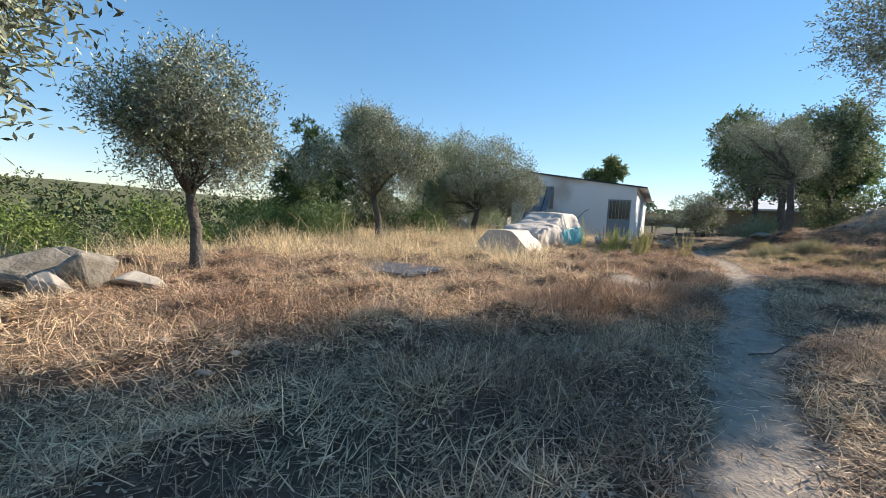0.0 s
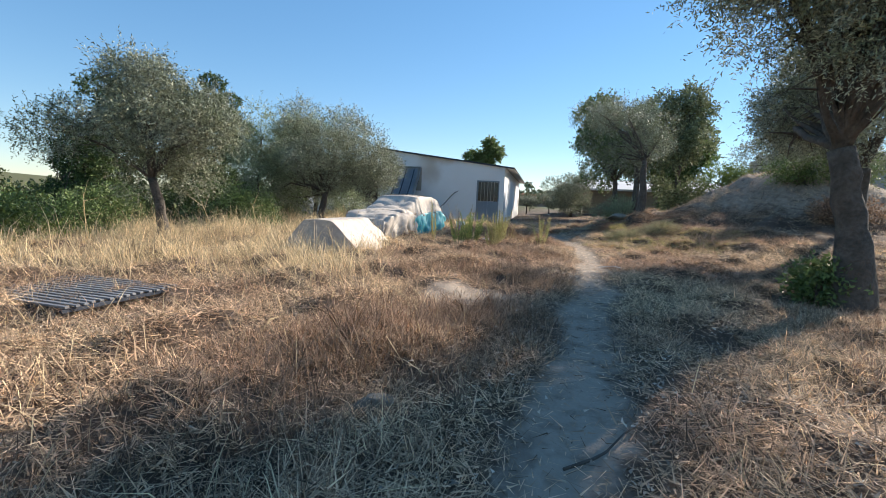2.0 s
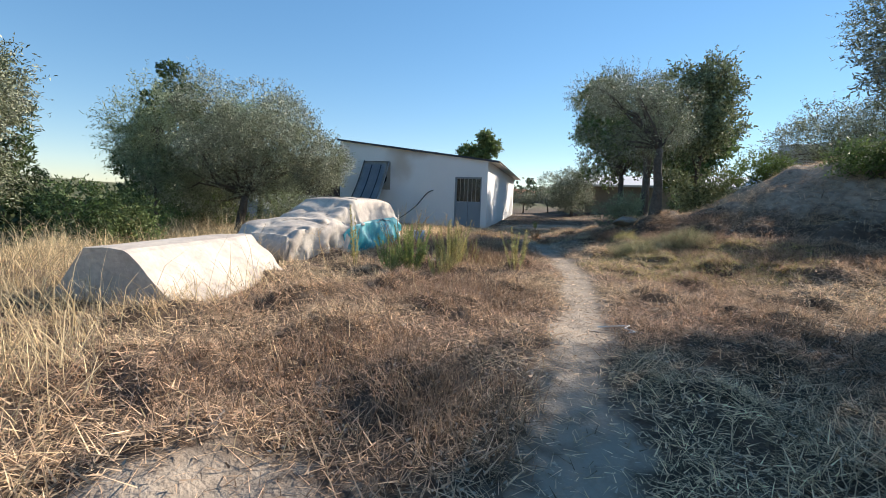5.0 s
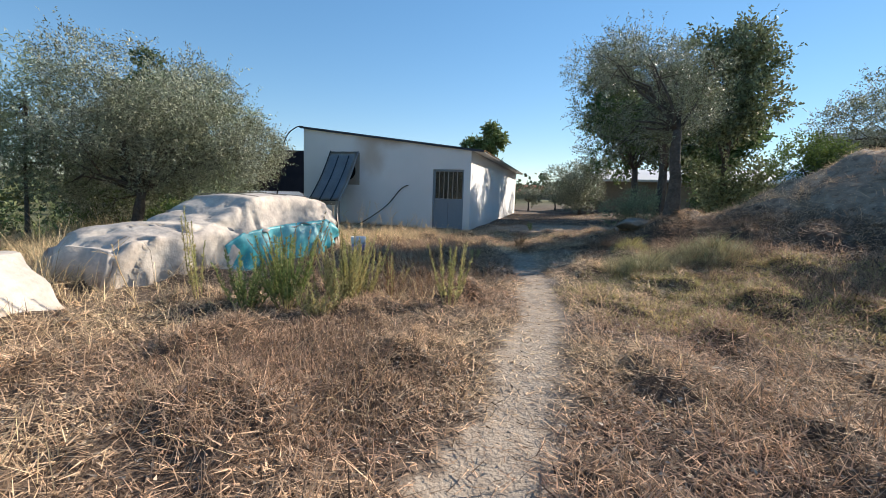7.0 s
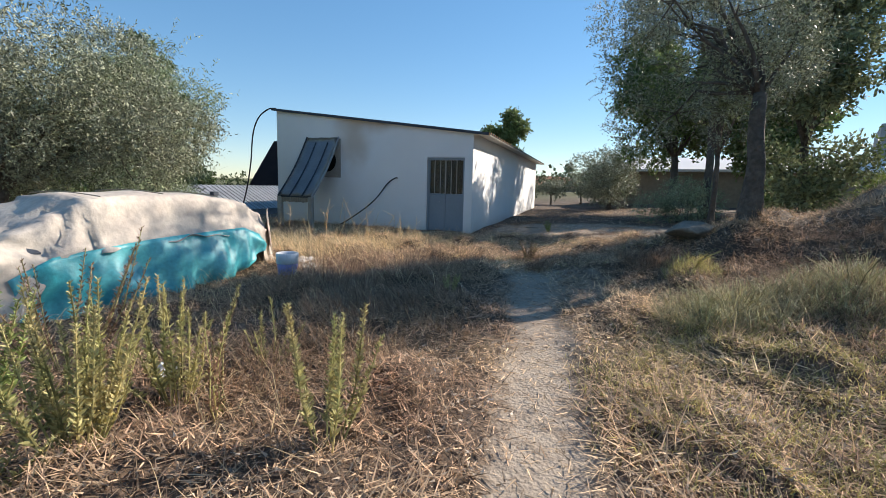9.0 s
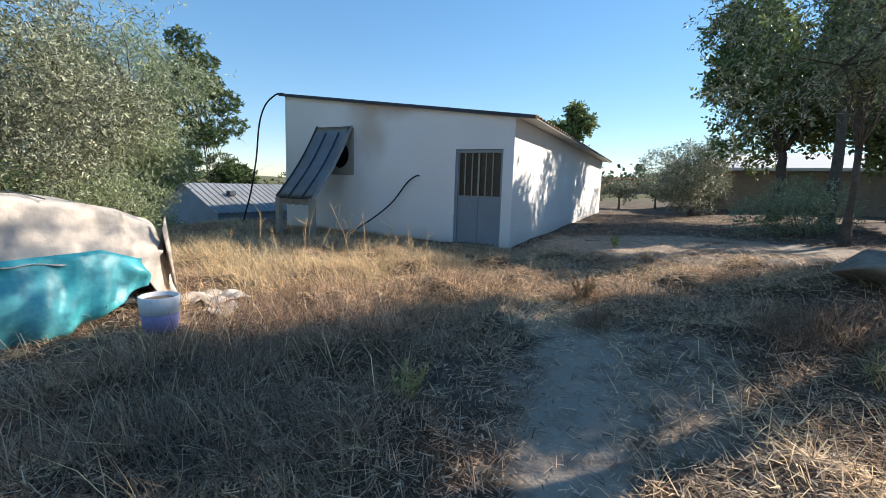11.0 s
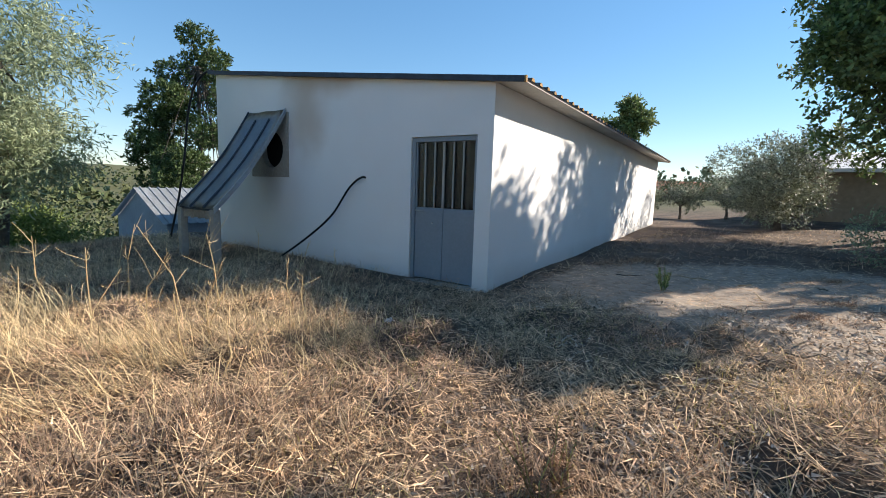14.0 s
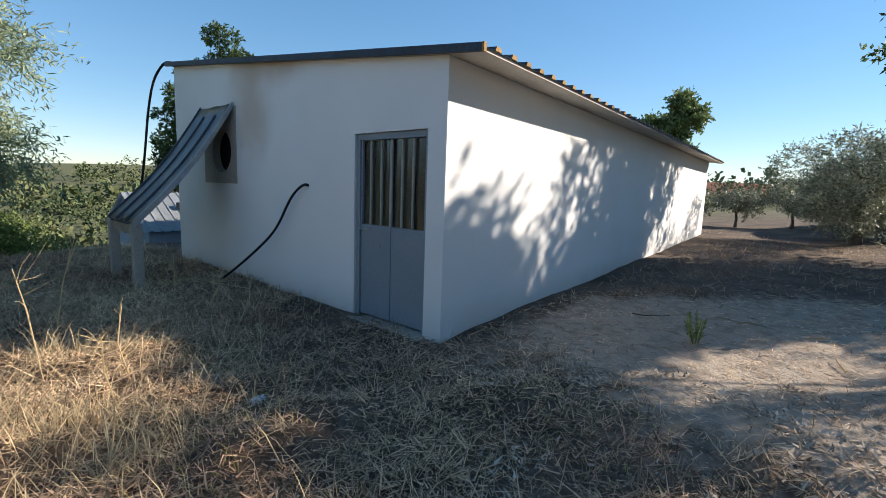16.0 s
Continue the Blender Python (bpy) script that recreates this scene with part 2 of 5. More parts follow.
def height(x, y):
    x, y = np.asarray(x, float), np.asarray(y, float)
    z = np.interp(y, [-30, -4, 0, 3, 6, 10, 20, 30, 45, 120], [-0.9, -0.5, -0.34, -0.2, -0.06, 0.04, 0.10, 0.22, 0.35, 0.8])
    left = np.maximum(0, (-5.5 + np.maximum(y - 8, -6) * 0.42) - x)         # the land drops away on this side
    z = z - 5.0 * (1 - np.exp(-left / 16)) - np.where(y > 20, 1.0, 0.0) * sstep(0.5, 4, left) * sstep(20, 26, y) * 0.9
    far = np.hypot(x, y)
    z = z + sstep(120, 500, far) * (13 + 4 * np.sin(np.arctan2(x, y) * 7)) * sstep(20, -60, x - 0.2 * y)
    z = z + 2.0 * np.exp(-(((x - 17.0) / 2.9) ** 2 + ((y - 14.9) / 3.3) ** 2) ** 1.2)     # spoil heap
    z = z + 0.55 * sstep(8.5, 12.5, x - 0.05 * y) * sstep(24, 16, y) * sstep(4, 11, y)
    z = z + 0.35 * np.exp(-((x - 13.0) ** 2 + (y - 17.4) ** 2) / 0.9)
    z = z + sstep(16, 22, x - 0.2 * (y - 20)) * 0.35
    near = sstep(60, 30, far)
    z = z + 0.05 * sstep(1.1, 0.6, np.hypot((x - 14.8) / 4.6, (y - 24.0) / 4.0)) * np.maximum(0, waves(2.6 * x, 2.9 * y)) * near
    off = sstep(0.35, 0.9, track_distance(x, y)) * near * sstep(23.5, 21.5, y)
    z = z + off * (0.12 * sstep(0.0, 0.7, waves(2.4 * x + 3, 2.1 * y)) + 0.085 * waves(4.3 * x, 4.9 * y + 2) * np.maximum(0, waves(1.6 * x + 1, 1.4 * y)))
    return z + near * 0.035 * waves(x, y) + near * 0.012 * waves(3.7 * x + 2, 3.3 * y) - 0.05 * sstep(0.5, 0.15, track_distance(x, y)) * near


def spaced(lo, hi, step, reach, grow=1.22):
    mid = list(np.arange(lo, hi + 1e-6, step))
    s, a, b = step, [], []
    p, q = lo, hi
    while p > -reach:
        s *= grow
        p, q = p - s, q + s
        a.append(p)
        b.append(q)
    return np.array(a[::-1] + mid + b)


gx, gy = spaced(-9, 20, 0.125, 1500), spaced(-1, 31, 0.125, 1500)
X, Y = np.meshgrid(gx, gy)
Z = height(X, Y)
ground_mesh = bpy.data.meshes.new("ground")
nx, ny = len(gx), len(gy)
ids = np.arange(nx * ny).reshape(ny, nx)
quads = np.stack([ids[:-1, :-1], ids[:-1, 1:], ids[1:, 1:], ids[1:, :-1]], -1).reshape(-1, 4)
ground_mesh.from_pydata(np.stack([X, Y, Z], -1).reshape(-1, 3).tolist(), [], quads.tolist())
for p in ground_mesh.polygons:
    p.use_smooth = True
ground_mesh.materials.append(M_SOIL)
ground = tagged(new("ground", ground_mesh), "dry sandy ground with straw litter and a bare footpath", "ground", kind="structure")


def gz(x, y):
    return float(height(x, y))

bare = np.clip(sstep(0.46, 0.12, track_distance(X, Y) + 0.12 * waves(2.3 * X, 2.1 * Y)) * sstep(19.5, 17.5, Y)
               + sstep(0.9, 0.2, np.hypot((X - 2.9) / 1.1, (Y - 8.0) / 0.9) + 0.15 * waves(2 * X, 3 * Y)) * 0.9
               + sstep(1.0, 0.7, np.hypot((X - 14.6) / 4.6, (Y - 23.5) / 3.6) + 0.14 * waves(X, Y)) * 0.95
               + sstep(1.0, 0.7, np.hypot((X - 17.5) / 5.0, (Y - 20.0) / 1.5) + 0.14 * waves(X, Y))
               + 0.6 * sstep(1.0, 0.5, np.hypot((X - 9.6) / 1.1, (Y - 17.2) / 1.9) + 0.2 * waves(2 * X, 2 * Y))
               + 0.85 * sstep(1.25, 0.8, np.hypot((X - 16.9) / 3.1, (Y - 14.9) / 3.5) + 0.1 * waves(2 * X, 2 * Y)), 0, 1)
layer = ground_mesh.attributes.new("bare", "FLOAT", "POINT")
layer.data.foreach_set("value", bare.ravel().astype(np.float32))
sn, sl = M_SOIL.node_tree.nodes, M_SOIL.node_tree.links
att, dust = sn.new("ShaderNodeAttribute"), sn.new("ShaderNodeMix")
att.attribute_name, dust.data_type = "bare", "RGBA"
dust.inputs[7].default_value = (0.37, 0.305, 0.24, 1)
old = next(k for k in sl if k.to_socket.name == "Base Color")
source = old.from_socket
fine_noise = sn.new("ShaderNodeTexNoise")
fine_noise.inputs["Scale"].default_value, fine_noise.inputs["Detail"].default_value = 6, 6
sl.new(sn["Texture Coordinate"].outputs["Object"], fine_noise.inputs["Vector"])
edge = sn.new("ShaderNodeMath")
edge.operation, edge.use_clamp = "MULTIPLY_ADD", True
shift = sn.new("ShaderNodeMapRange")
shift.inputs[1].default_value, shift.inputs[2].default_value = 0.3, 0.7
shift.inputs[3].default_value, shift.inputs[4].default_value = -0.7, 0.3
sl.new(fine_noise.outputs[0], shift.inputs[0])
edge.inputs[1].default_value = 1.2
sl.new(att.outputs["Fac"], edge.inputs[0])
sl.new(shift.outputs[0], edge.inputs[2])
sl.new(edge.outputs[0], dust.inputs[0])
sl.new(source, dust.inputs[6])
veg_layer = ground_mesh.attributes.new("veg", "FLOAT", "POINT")
veg = np.clip(sstep(2, 9, np.maximum(0, (-5.5 + np.maximum(Y - 8, -6) * 0.42) - X)) + sstep(45, 70, np.hypot(X, Y)), 0, 1)
veg_layer.data.foreach_set("value", veg.ravel().astype(np.float32))
vat, vmix = sn.new("ShaderNodeAttribute"), sn.new("ShaderNodeMix")
vat.attribute_name, vmix.data_type = "veg", "RGBA"
vmix.inputs[7].default_value = (0.115, 0.115, 0.05, 1)
sl.new(vat.outputs["Fac"], vmix.inputs[0])
sl.new(dust.outputs[2], vmix.inputs[6])
sl.new(vmix.outputs[2], sn["Principled BSDF"].inputs["Base Color"])


# ---- the white shed ----
SHED = pose(10.05, 23.366, 0, 0, 0, -31.18)
SKEW, LONG, WIDE = -0.046, 15.2, 6.52                  # the long side is not quite square to the front
SLOPE = 0.1218


def eaves(x):
    return 2.844 - SLOPE * x


def prism(bm, poly, y0, y1):
    """A solid from a polygon in x and z, drawn from y0 to y1 along the skewed side."""
    a = [bm.verts.new((x + SKEW * y0, y0, z)) for x, z in poly]
    b = [bm.verts.new((x + SKEW * y1, y1, z)) for x, z in poly]
    n = len(poly)
    bm.faces.new(a)
    bm.faces.new(b[::-1])
    for i in range(n):
        bm.faces.new((a[i], b[i], b[(i + 1) % n], a[(i + 1) % n]))


def slab(bm, x0, x1, z0, z1=None, y0=0.0, y1=0.2):
    prism(bm, [(x0, z0), (x1, z0), (x1, z1 if z1 is not None else eaves(x1)), (x0, z1 if z1 is not None else eaves(x0))], y0, y1)


def build_shed():
    shed = thing("utility_shed", SHED, "long white rendered shed with a sloping ribbed roof and grey door", "building")
    for x0, x1, z0, z1 in ((-WIDE, -5.3, -0.6, None), (-5.3, -4.17, -0.6, 1.6), (-5.3, -4.17, 2.75, None), (-4.17, -1.345, -0.6, None), (-1.345, -0.235, 2.21, None), (-1.345, -0.235, -0.6, 0.13), (-0.235, 0, -0.6, None)):
        bm = bmesh.new()
        slab(bm, x0, x1, z0, z1)
        part("wall", bm, M_FRONT, shed, "white wall with smoke stains")
    bm = bmesh.new()
    slab(bm, -0.2, 0, -0.6, 2.844, 0.2, LONG)
    part("wall", bm, M_SIDE, shed)
    bm = bmesh.new()
    slab(bm, -WIDE, -WIDE + 0.2, -2.2, 3.62, 0.2, LONG)
    part("wall", bm, M_WALL, shed)
    bm = bmesh.new()
    slab(bm, -WIDE + 0.2, -0.2, -0.6, None, LONG - 0.2, LONG - 0.004)
    part("wall", bm, M_WALL, shed)
    bm = bmesh.new()
    slab(bm, -WIDE + 0.2, -0.2, -0.1, 0.1, 0.2, LONG - 0.2)
    part("floor_slab", bm, M_CONC, shed)
    # roof: a flat underside with ribbed sheet above
    x0, x1, y0, y1 = -WIDE - 0.1, 0.43, -0.10, LONG + 0.2
    bm = bmesh.new()
    prism(bm, [(x0, eaves(x0) + 0.004), (x1, eaves(x1) + 0.004), (x1, eaves(x1) + 0.03), (x0, eaves(x0) + 0.03)], y0 + 0.03, y1)
    part("soffit", bm, M_SOFFIT, shed, "cream underside of the roof panels")
    bm = bmesh.new()
    pitch, rib = 0.28, 0.045
    prof = []
    y = y0
    while y < y1 - pitch:
        prof += [(y, 0), (y + 0.17, 0), (y + 0.195, rib), (y + 0.255, rib)]
        y += pitch
    prof.append((y, 0))
    rows = []
    for x in (x0 - 0.02, x1 + 0.02):
        rows.append([bm.verts.new((x + SKEW * yy, yy, eaves(x) + 0.034 + zz)) for yy, zz in prof])
    for a, b, c, d in zip(rows[0], rows[0][1:], rows[1][1:], rows[1]):
        bm.faces.new((a, d, c, b))
    bmesh.ops.solidify(bm, geom=bm.faces[:], thickness=-0.008)
    part("roof_sheet", bm, M_ROOF, shed, "ribbed dark grey metal roof sheet")
    # rusty rib ends along the low eave
    y = y0
    k = 0
    while y < y1 - pitch:
        bm = bmesh.new()
        a = [(y + 0.172, 0.036), (y + 0.278, 0.036), (y + 0.255, 0.076), (y + 0.195, 0.076)]
        f = [bm.verts.new((x1 + 0.015 + SKEW * yy, yy, eaves(x1) + zz)) for yy, zz in a]
        g = [bm.verts.new((x1 + 0.026 + SKEW * yy, yy, eaves(x1) + zz)) for yy, zz in a]
        bm.faces.new(f[::-1])
        bm.faces.new(g)
        for i in range(4):
            bm.faces.new((f[i], g[i], g[(i + 1) % 4], f[(i + 1) % 4]))
        part("rib_end", bm, M_RUST if k < 12 or k % 3 else M_ROOF, shed)
        y += pitch
        k += 1
    bm = bmesh.new()
    prism(bm, [(x0 - 0.02, eaves(x0) - 0.01), (x1 + 0.03, eaves(x1) - 0.01), (x1 + 0.03, eaves(x1) + 0.062), (x0 - 0.02, eaves(x0) + 0.062)], y0 - 0.012, y0 + 0.028)
    part("verge_trim", bm, M_DARKSTEEL, shed, "dark folded verge trim")
    part("trim_end", boxed((x1 + 0.012, y0 - 0.016, eaves(x1) - 0.014), (x1 + 0.036, y0 + 0.02, eaves(x1) + 0.066), 0.004), M_RUST, shed, "orange rusty cap")
    # door
    door = new("door")
    door.parent = shed
    door["label"] = "grey steel door with barred upper glazing"
    for name, lo, hi in (("jamb", (-1.342, 0.03, 0.15), (-1.285, 0.11, 2.205)), ("jamb", (-0.285, 0.03, 0.15), (-0.238, 0.11, 2.205)), ("lintel", (-1.285, 0.03, 2.14), (-0.285, 0.11, 2.205))):
        part(name, boxed(lo, hi, 0.006), M_DOOR, door)
    part("leaf_panel", boxed((-1.28, 0.05, 0.17), (-0.79, 0.09, 1.21), 0.008), M_DOOR, door)
    part("leaf_panel", boxed((-0.782, 0.052, 0.17), (-0.29, 0.092, 1.21), 0.008), M_DOOR, door)
    part("glazing", boxed((-1.28, 0.085, 1.214), (-0.29, 0.091, 2.135)), M_GLASS, door, "grimy dark glass")
    for x, w in ((-1.125, 0.011), (-0.955, 0.011), (-0.80, 0.018), (-0.635, 0.011), (-0.475, 0.011)):
        part("bar", boxed((x - w, 0.05, 1.215), (x + w, 0.07, 2.135), 0.003), M_DOORBAR, door, "")
    part("stile", boxed((-1.283, 0.048, 1.212), (-1.262, 0.08, 2.138), 0.003), M_DOOR, door)
    part("door_handle", tube([(-1.25, 0.05, 1.165), (-1.25, 0.005, 1.165), (-1.10, 0.0, 1.165), (-1.085, 0.01, 1.165)], 0.011, 8), M_STEEL, door, "steel lever handle")
    part("lock", tube([(-0.97, 0.052, 0.99), (-0.97, 0.04, 0.99)], 0.016, 10), M_STEEL, door)
    part("threshold", boxed((-1.40, -0.13, 0.05), (-0.20, 0.11, 0.148), 0.02), M_CONC, shed, "pale concrete doorstep")
    # blocked window with a round vent
    bm = bmesh.new()
    cx, cz, r, n = -4.66, 2.1, 0.33, 40
    ring = [bm.verts.new((cx + r * math.cos(2 * math.pi * i / n), -0.012, cz + r * math.sin(2 * math.pi * i / n))) for i in range(n)]
    outer = []
    for i in range(n):
        c, s = math.cos(2 * math.pi * i / n), math.sin(2 * math.pi * i / n)
        k = 1 / max(abs(c), abs(s))
        outer.append(bm.verts.new((-4.735 + 0.565 * c * k, -0.012, 2.175 + 0.575 * s * k)))
    for i in range(n):
        j = (i + 1) % n
        bm.faces.new((ring[i], ring[j], outer[j], outer[i]))
    ext = bmesh.ops.extrude_face_region(bm, geom=bm.faces[:])
    for w in [e for e in ext["geom"] if isinstance(e, bmesh.types.BMVert)]:
        w.co.y += 0.14
    bmesh.ops.recalc_face_normals(bm, faces=bm.faces[:])
    part("vent_surround", bm, M_CONC, shed, "sooty cement panel with a round vent hole")
    bm = bmesh.new()
    tube([(cx, 0.11, cz), (cx, 0.7, cz)], [r + 0.02, r + 0.02], 24, bm)
    part("vent_duct", bm, M_HOLE, shed, "black sooted vent duct")
    return shed


def build_awning():
    """A sheet-metal chute from the wall down to a low frame on two posts."""
    awning = thing("metal_awning", SHED, "sloping galvanised sheet hood on concrete posts against the white wall", "awning")
    xl, xr = -5.39, -4.22
    prof = []
    for i in range(13):
        t = i / 12
        prof.append((-0.03 - 1.36 * t, 2.79 - 1.75 * t - 0.16 * math.sin(math.pi * t) * (1 - 0.3 * t)))
    bm = bmesh.new()
    cols = []
    for j in range(9):
        x = xl + (xr - xl) * j / 8
        cols.append([bm.verts.new((x, y, z + 0.006 * math.sin(5 * y + 2 * j))) for y, z in prof])
    for a, b in zip(cols, cols[1:]):
        for i in range(12):
            bm.faces.new((a[i], a[i + 1], b[i + 1], b[i]))
    bmesh.ops.solidify(bm, geom=bm.faces[:], thickness=0.012)
    part("sheet", bm, M_STEEL, awning, smooth=True)
    for x in (xl + 0.03, xl + 0.43, xr - 0.32):
        bm = bmesh.new()
        rows = []
        for y, z in prof[0 if x < -5.3 else 1:]:
            rows.append([bm.verts.new((x + dx, y, z + dz)) for dx, dz in ((-0.024, 0.0), (-0.016, 0.035), (0.016, 0.035), (0.024, 0.0))])
        for a, b in zip(rows, rows[1:]):
            for k in range(4):
                bm.faces.new((a[k], b[k], b[(k + 1) % 4], a[(k + 1) % 4]))
        bm.faces.new(rows[0])
        bm.faces.new(rows[-1][::-1])
        part("seam", bm, M_DARKSTEEL, awning, "dark raised seam")
    bm = bmesh.new()
    rows = []
    for y, z in prof:
        rows.append([bm.verts.new((xr + dx, y, z + dz)) for dx, dz in ((-0.012, 0.03), (0.014, 0.03), (0.014, -0.075), (-0.012, -0.075))])
    for a, b in zip(rows, rows[1:]):
        for k in range(4):
            bm.faces.new((a[k], b[k], b[(k + 1) % 4], a[(k + 1) % 4]))
    bm.faces.new(rows[0])
    bm.faces.new(rows[-1][::-1])
    part("side_flange", bm, M_STEEL, awning)
    for x in (xl + 0.06, xr - 0.06):
        wp = SHED @ Vector((x, -1.33, 0))
        part("post", boxed((x - 0.06, -1.40, gz(wp.x, wp.y) - 0.15), (x + 0.06, -1.28, 1.03), 0.012), M_CONC, awning, "rough concrete post")
    n = 12
    for i in range(n):
        a = xl + 0.12 + (xr - xl - 0.24) * i / n
        part("slat", boxed((a + 0.004, -1.352, 0.86 + 0.01 * (i % 3)), (a + (xr - xl - 0.24) / n - 0.004, -1.333, 1.035), 0.003), M_WOOD, awning)
    part("rail", boxed((xl, -1.375, 1.005), (xr, -1.355, 1.045), 0.004), M_DARKSTEEL, awning)
    return awning


# the front wall carries a smoke stain, the long wall a damp foot
def stained_wall(name, spots, foot):
    m = mat(name, (0.80, 0.79, 0.78), 0.9, var=0.05, scale=0.9, fine=60, bump=0.15, bump_dist=0.003)
    n, l = m.node_tree.nodes, m.node_tree.links
    tc = n["Texture Coordinate"]
    p = n["Principled BSDF"]
    sock = next(k for k in l if k.to_socket == p.inputs["Base Color"]).from_socket
    warp = n.new("ShaderNodeTexNoise")
    warp.inputs["Scale"].default_value, warp.inputs["Detail"].default_value = 1.3, 6
    l.new(tc.outputs["Object"], warp.inputs["Vector"])
    for (cx, cz, rx, rz, col, amount) in spots:
        mp = n.new("ShaderNodeMapping")
        mp.inputs["Location"].default_value = (-cx / rx, 0, -cz / rz)
        mp.inputs["Scale"].default_value = (1 / rx, 0, 1 / rz)
        l.new(tc.outputs["Object"], mp.inputs["Vector"])
        ln = n.new("ShaderNodeVectorMath")
        ln.operation = "LENGTH"
        l.new(mp.outputs[0], ln.inputs[0])
        add = n.new("ShaderNodeMath")
        add.operation = "ADD"
        l.new(ln.outputs["Value"], add.inputs[0])
        l.new(warp.outputs[0], add.inputs[1])
        mr = n.new("ShaderNodeMapRange")
        mr.interpolation_type = "SMOOTHSTEP"
        mr.inputs[1].default_value, mr.inputs[2].default_value = 0.6, 1.6
        mr.inputs[3].default_value, mr.inputs[4].default_value = amount, 0
        l.new(add.outputs[0], mr.inputs[0])
        mx = n.new("ShaderNodeMix")
        mx.data_type = "RGBA"
        mx.inputs[7].default_value = (*col, 1)
        l.new(mr.outputs[0], mx.inputs[0])
        l.new(sock, mx.inputs[6])
        sock = mx.outputs[2]
    sep = n.new("ShaderNodeSeparateXYZ")
    l.new(tc.outputs["Object"], sep.inputs[0])
    low = n.new("ShaderNodeMapRange")
    low.inputs[1].default_value, low.inputs[2].default_value = 0.05, 0.5
    low.inputs[3].default_value, low.inputs[4].default_value = foot, 0
    l.new(sep.outputs[2], low.inputs[0])
    mul = n.new("ShaderNodeMath")
    mul.operation = "MULTIPLY"
    l.new(low.outputs[0], mul.inputs[0])
    l.new(warp.outputs[0], mul.inputs[1])
    mx = n.new("ShaderNodeMix")
    mx.data_type = "RGBA"
    mx.inputs[7].default_value = (0.42, 0.33, 0.24, 1)
    l.new(mul.outputs[0], mx.inputs[0])
    l.new(sock, mx.inputs[6])
    l.new(mx.outputs[2], p.inputs["Base Color"])
    return m


M_FRONT = stained_wall("stained_front_render", [(-3.75, 2.75, 0.75, 1.1, (0.50, 0.40, 0.31), 0.7), (-3.1, 3.25, 1.2, 0.4, (0.50, 0.39, 0.30), 0.75), (-4.6, 1.4, 0.5, 0.5, (0.5, 0.44, 0.38), 0.3)], 0.55)
M_SIDE = stained_wall("long_wall_render", [], 0.8)
M_DOORBAR = mat("worn_bar_paint", (0.38, 0.36, 0.33), 0.6, var=0.2, scale=6, fine=40, bump=0.1)
build_shed()
build_awning()


def cable(name, local, r, label, category):
    pts = [SHED @ Vector(p) for p in local]
    # smooth through the points
    out = []
    for i in range(len(pts) - 1):
        p0, p1, p2, p3 = pts[max(i - 1, 0)], pts[i], pts[i + 1], pts[min(i + 2, len(pts) - 1)]
        for k in range(8):
            t = k / 8
            out.append(0.5 * ((2 * p1) + (p2 - p0) * t + (2 * p0 - 5 * p1 + 4 * p2 - p3) * t * t + (3 * p1 - p0 - 3 * p2 + p3) * t ** 3))
    out.append(pts[-1])
    return tagged(new(name, finish(name, tube(out, r, 8), M_BLACK, True)), label, category)


cable("hose", [(-2.26, 0.05, 1.60), (-2.30, -0.05, 1.62), (-2.55, -0.07, 1.45), (-2.92, -0.10, 1.0), (-3.35, -0.22, 0.62), (-3.95, -0.35, 0.22), (-4.3, -0.4, 0.1)], 0.017, "black rubber hose coming out of the white wall", "hose")
cable("cable", [(-6.5, -0.06, 3.70), (-6.75, -0.10, 3.68), (-7.1, -0.15, 3.42), (-7.3, -0.2, 2.9), (-7.33, -0.3, 2.0), (-7.45, -0.4, 1.1), (-7.7, -0.5, 0.2)], 0.022, "thick black cable arching down from the roof corner", "cable")


# ---- trees ----
def blob_points(rng, blobs, n, shell=0.55):
    """n points inside ellipsoids (cx, cy, cz, rx, ry, rz), denser towards their skins."""
    vol = np.array([b[3] * b[4] * b[5] for b in blobs])
    pick = rng.choice(len(blobs), n, p=vol / vol.sum())
    B = np.array(blobs)[pick]
    d = rng.normal(size=(n, 3))
    d /= np.linalg.norm(d, axis=1)[:, None]
    r = rng.uniform(0, 1, n) ** (1 / 3) * (1 - shell) + shell * rng.uniform(0.75, 1.06, n)
    return B[:, :3] + d * B[:, 3:] * r[:, None], d


def foliage(rng, blobs, twigs, per, length, width, reach, droop=0.0, shell=0.55, hang=0.0):
    """Twigs of narrow folded leaves filling the blobs; returns quads."""
    o, d = blob_points(rng, blobs, twigs, shell)
    d = d * 0.8 + rng.normal(size=d.shape) * 0.6
    d[:, 2] += 0.25 - hang
    d /= np.linalg.norm(d, axis=1)[:, None]
    t = (np.arange(per) + rng.uniform(0, 1, (twigs, per))) / per
    base = o[:, None, :] + d[:, None, :] * (t * reach)[..., None]
    base[..., 2] -= droop * (t * reach) ** 2
    out = d[:, None, :] * 0.6 + rng.normal(size=(twigs, per, 3)) * 0.75
    out[..., 2] -= hang * 0.8
    out /= np.linalg.norm(out, axis=2)[..., None]
    side = np.cross(out, rng.normal(size=out.shape))
    side /= np.linalg.norm(side, axis=2)[..., None]
    L = length * rng.uniform(0.7, 1.25, (twigs, per, 1))
    W = width * rng.uniform(0.8, 1.2, (twigs, per, 1))
    a, c = base, base + out * L
    m = base + out * L * 0.5
    q = np.stack([a, m + side * W * 0.5, c, m - side * W * 0.5], axis=2)
    return q.reshape(-1, 3)


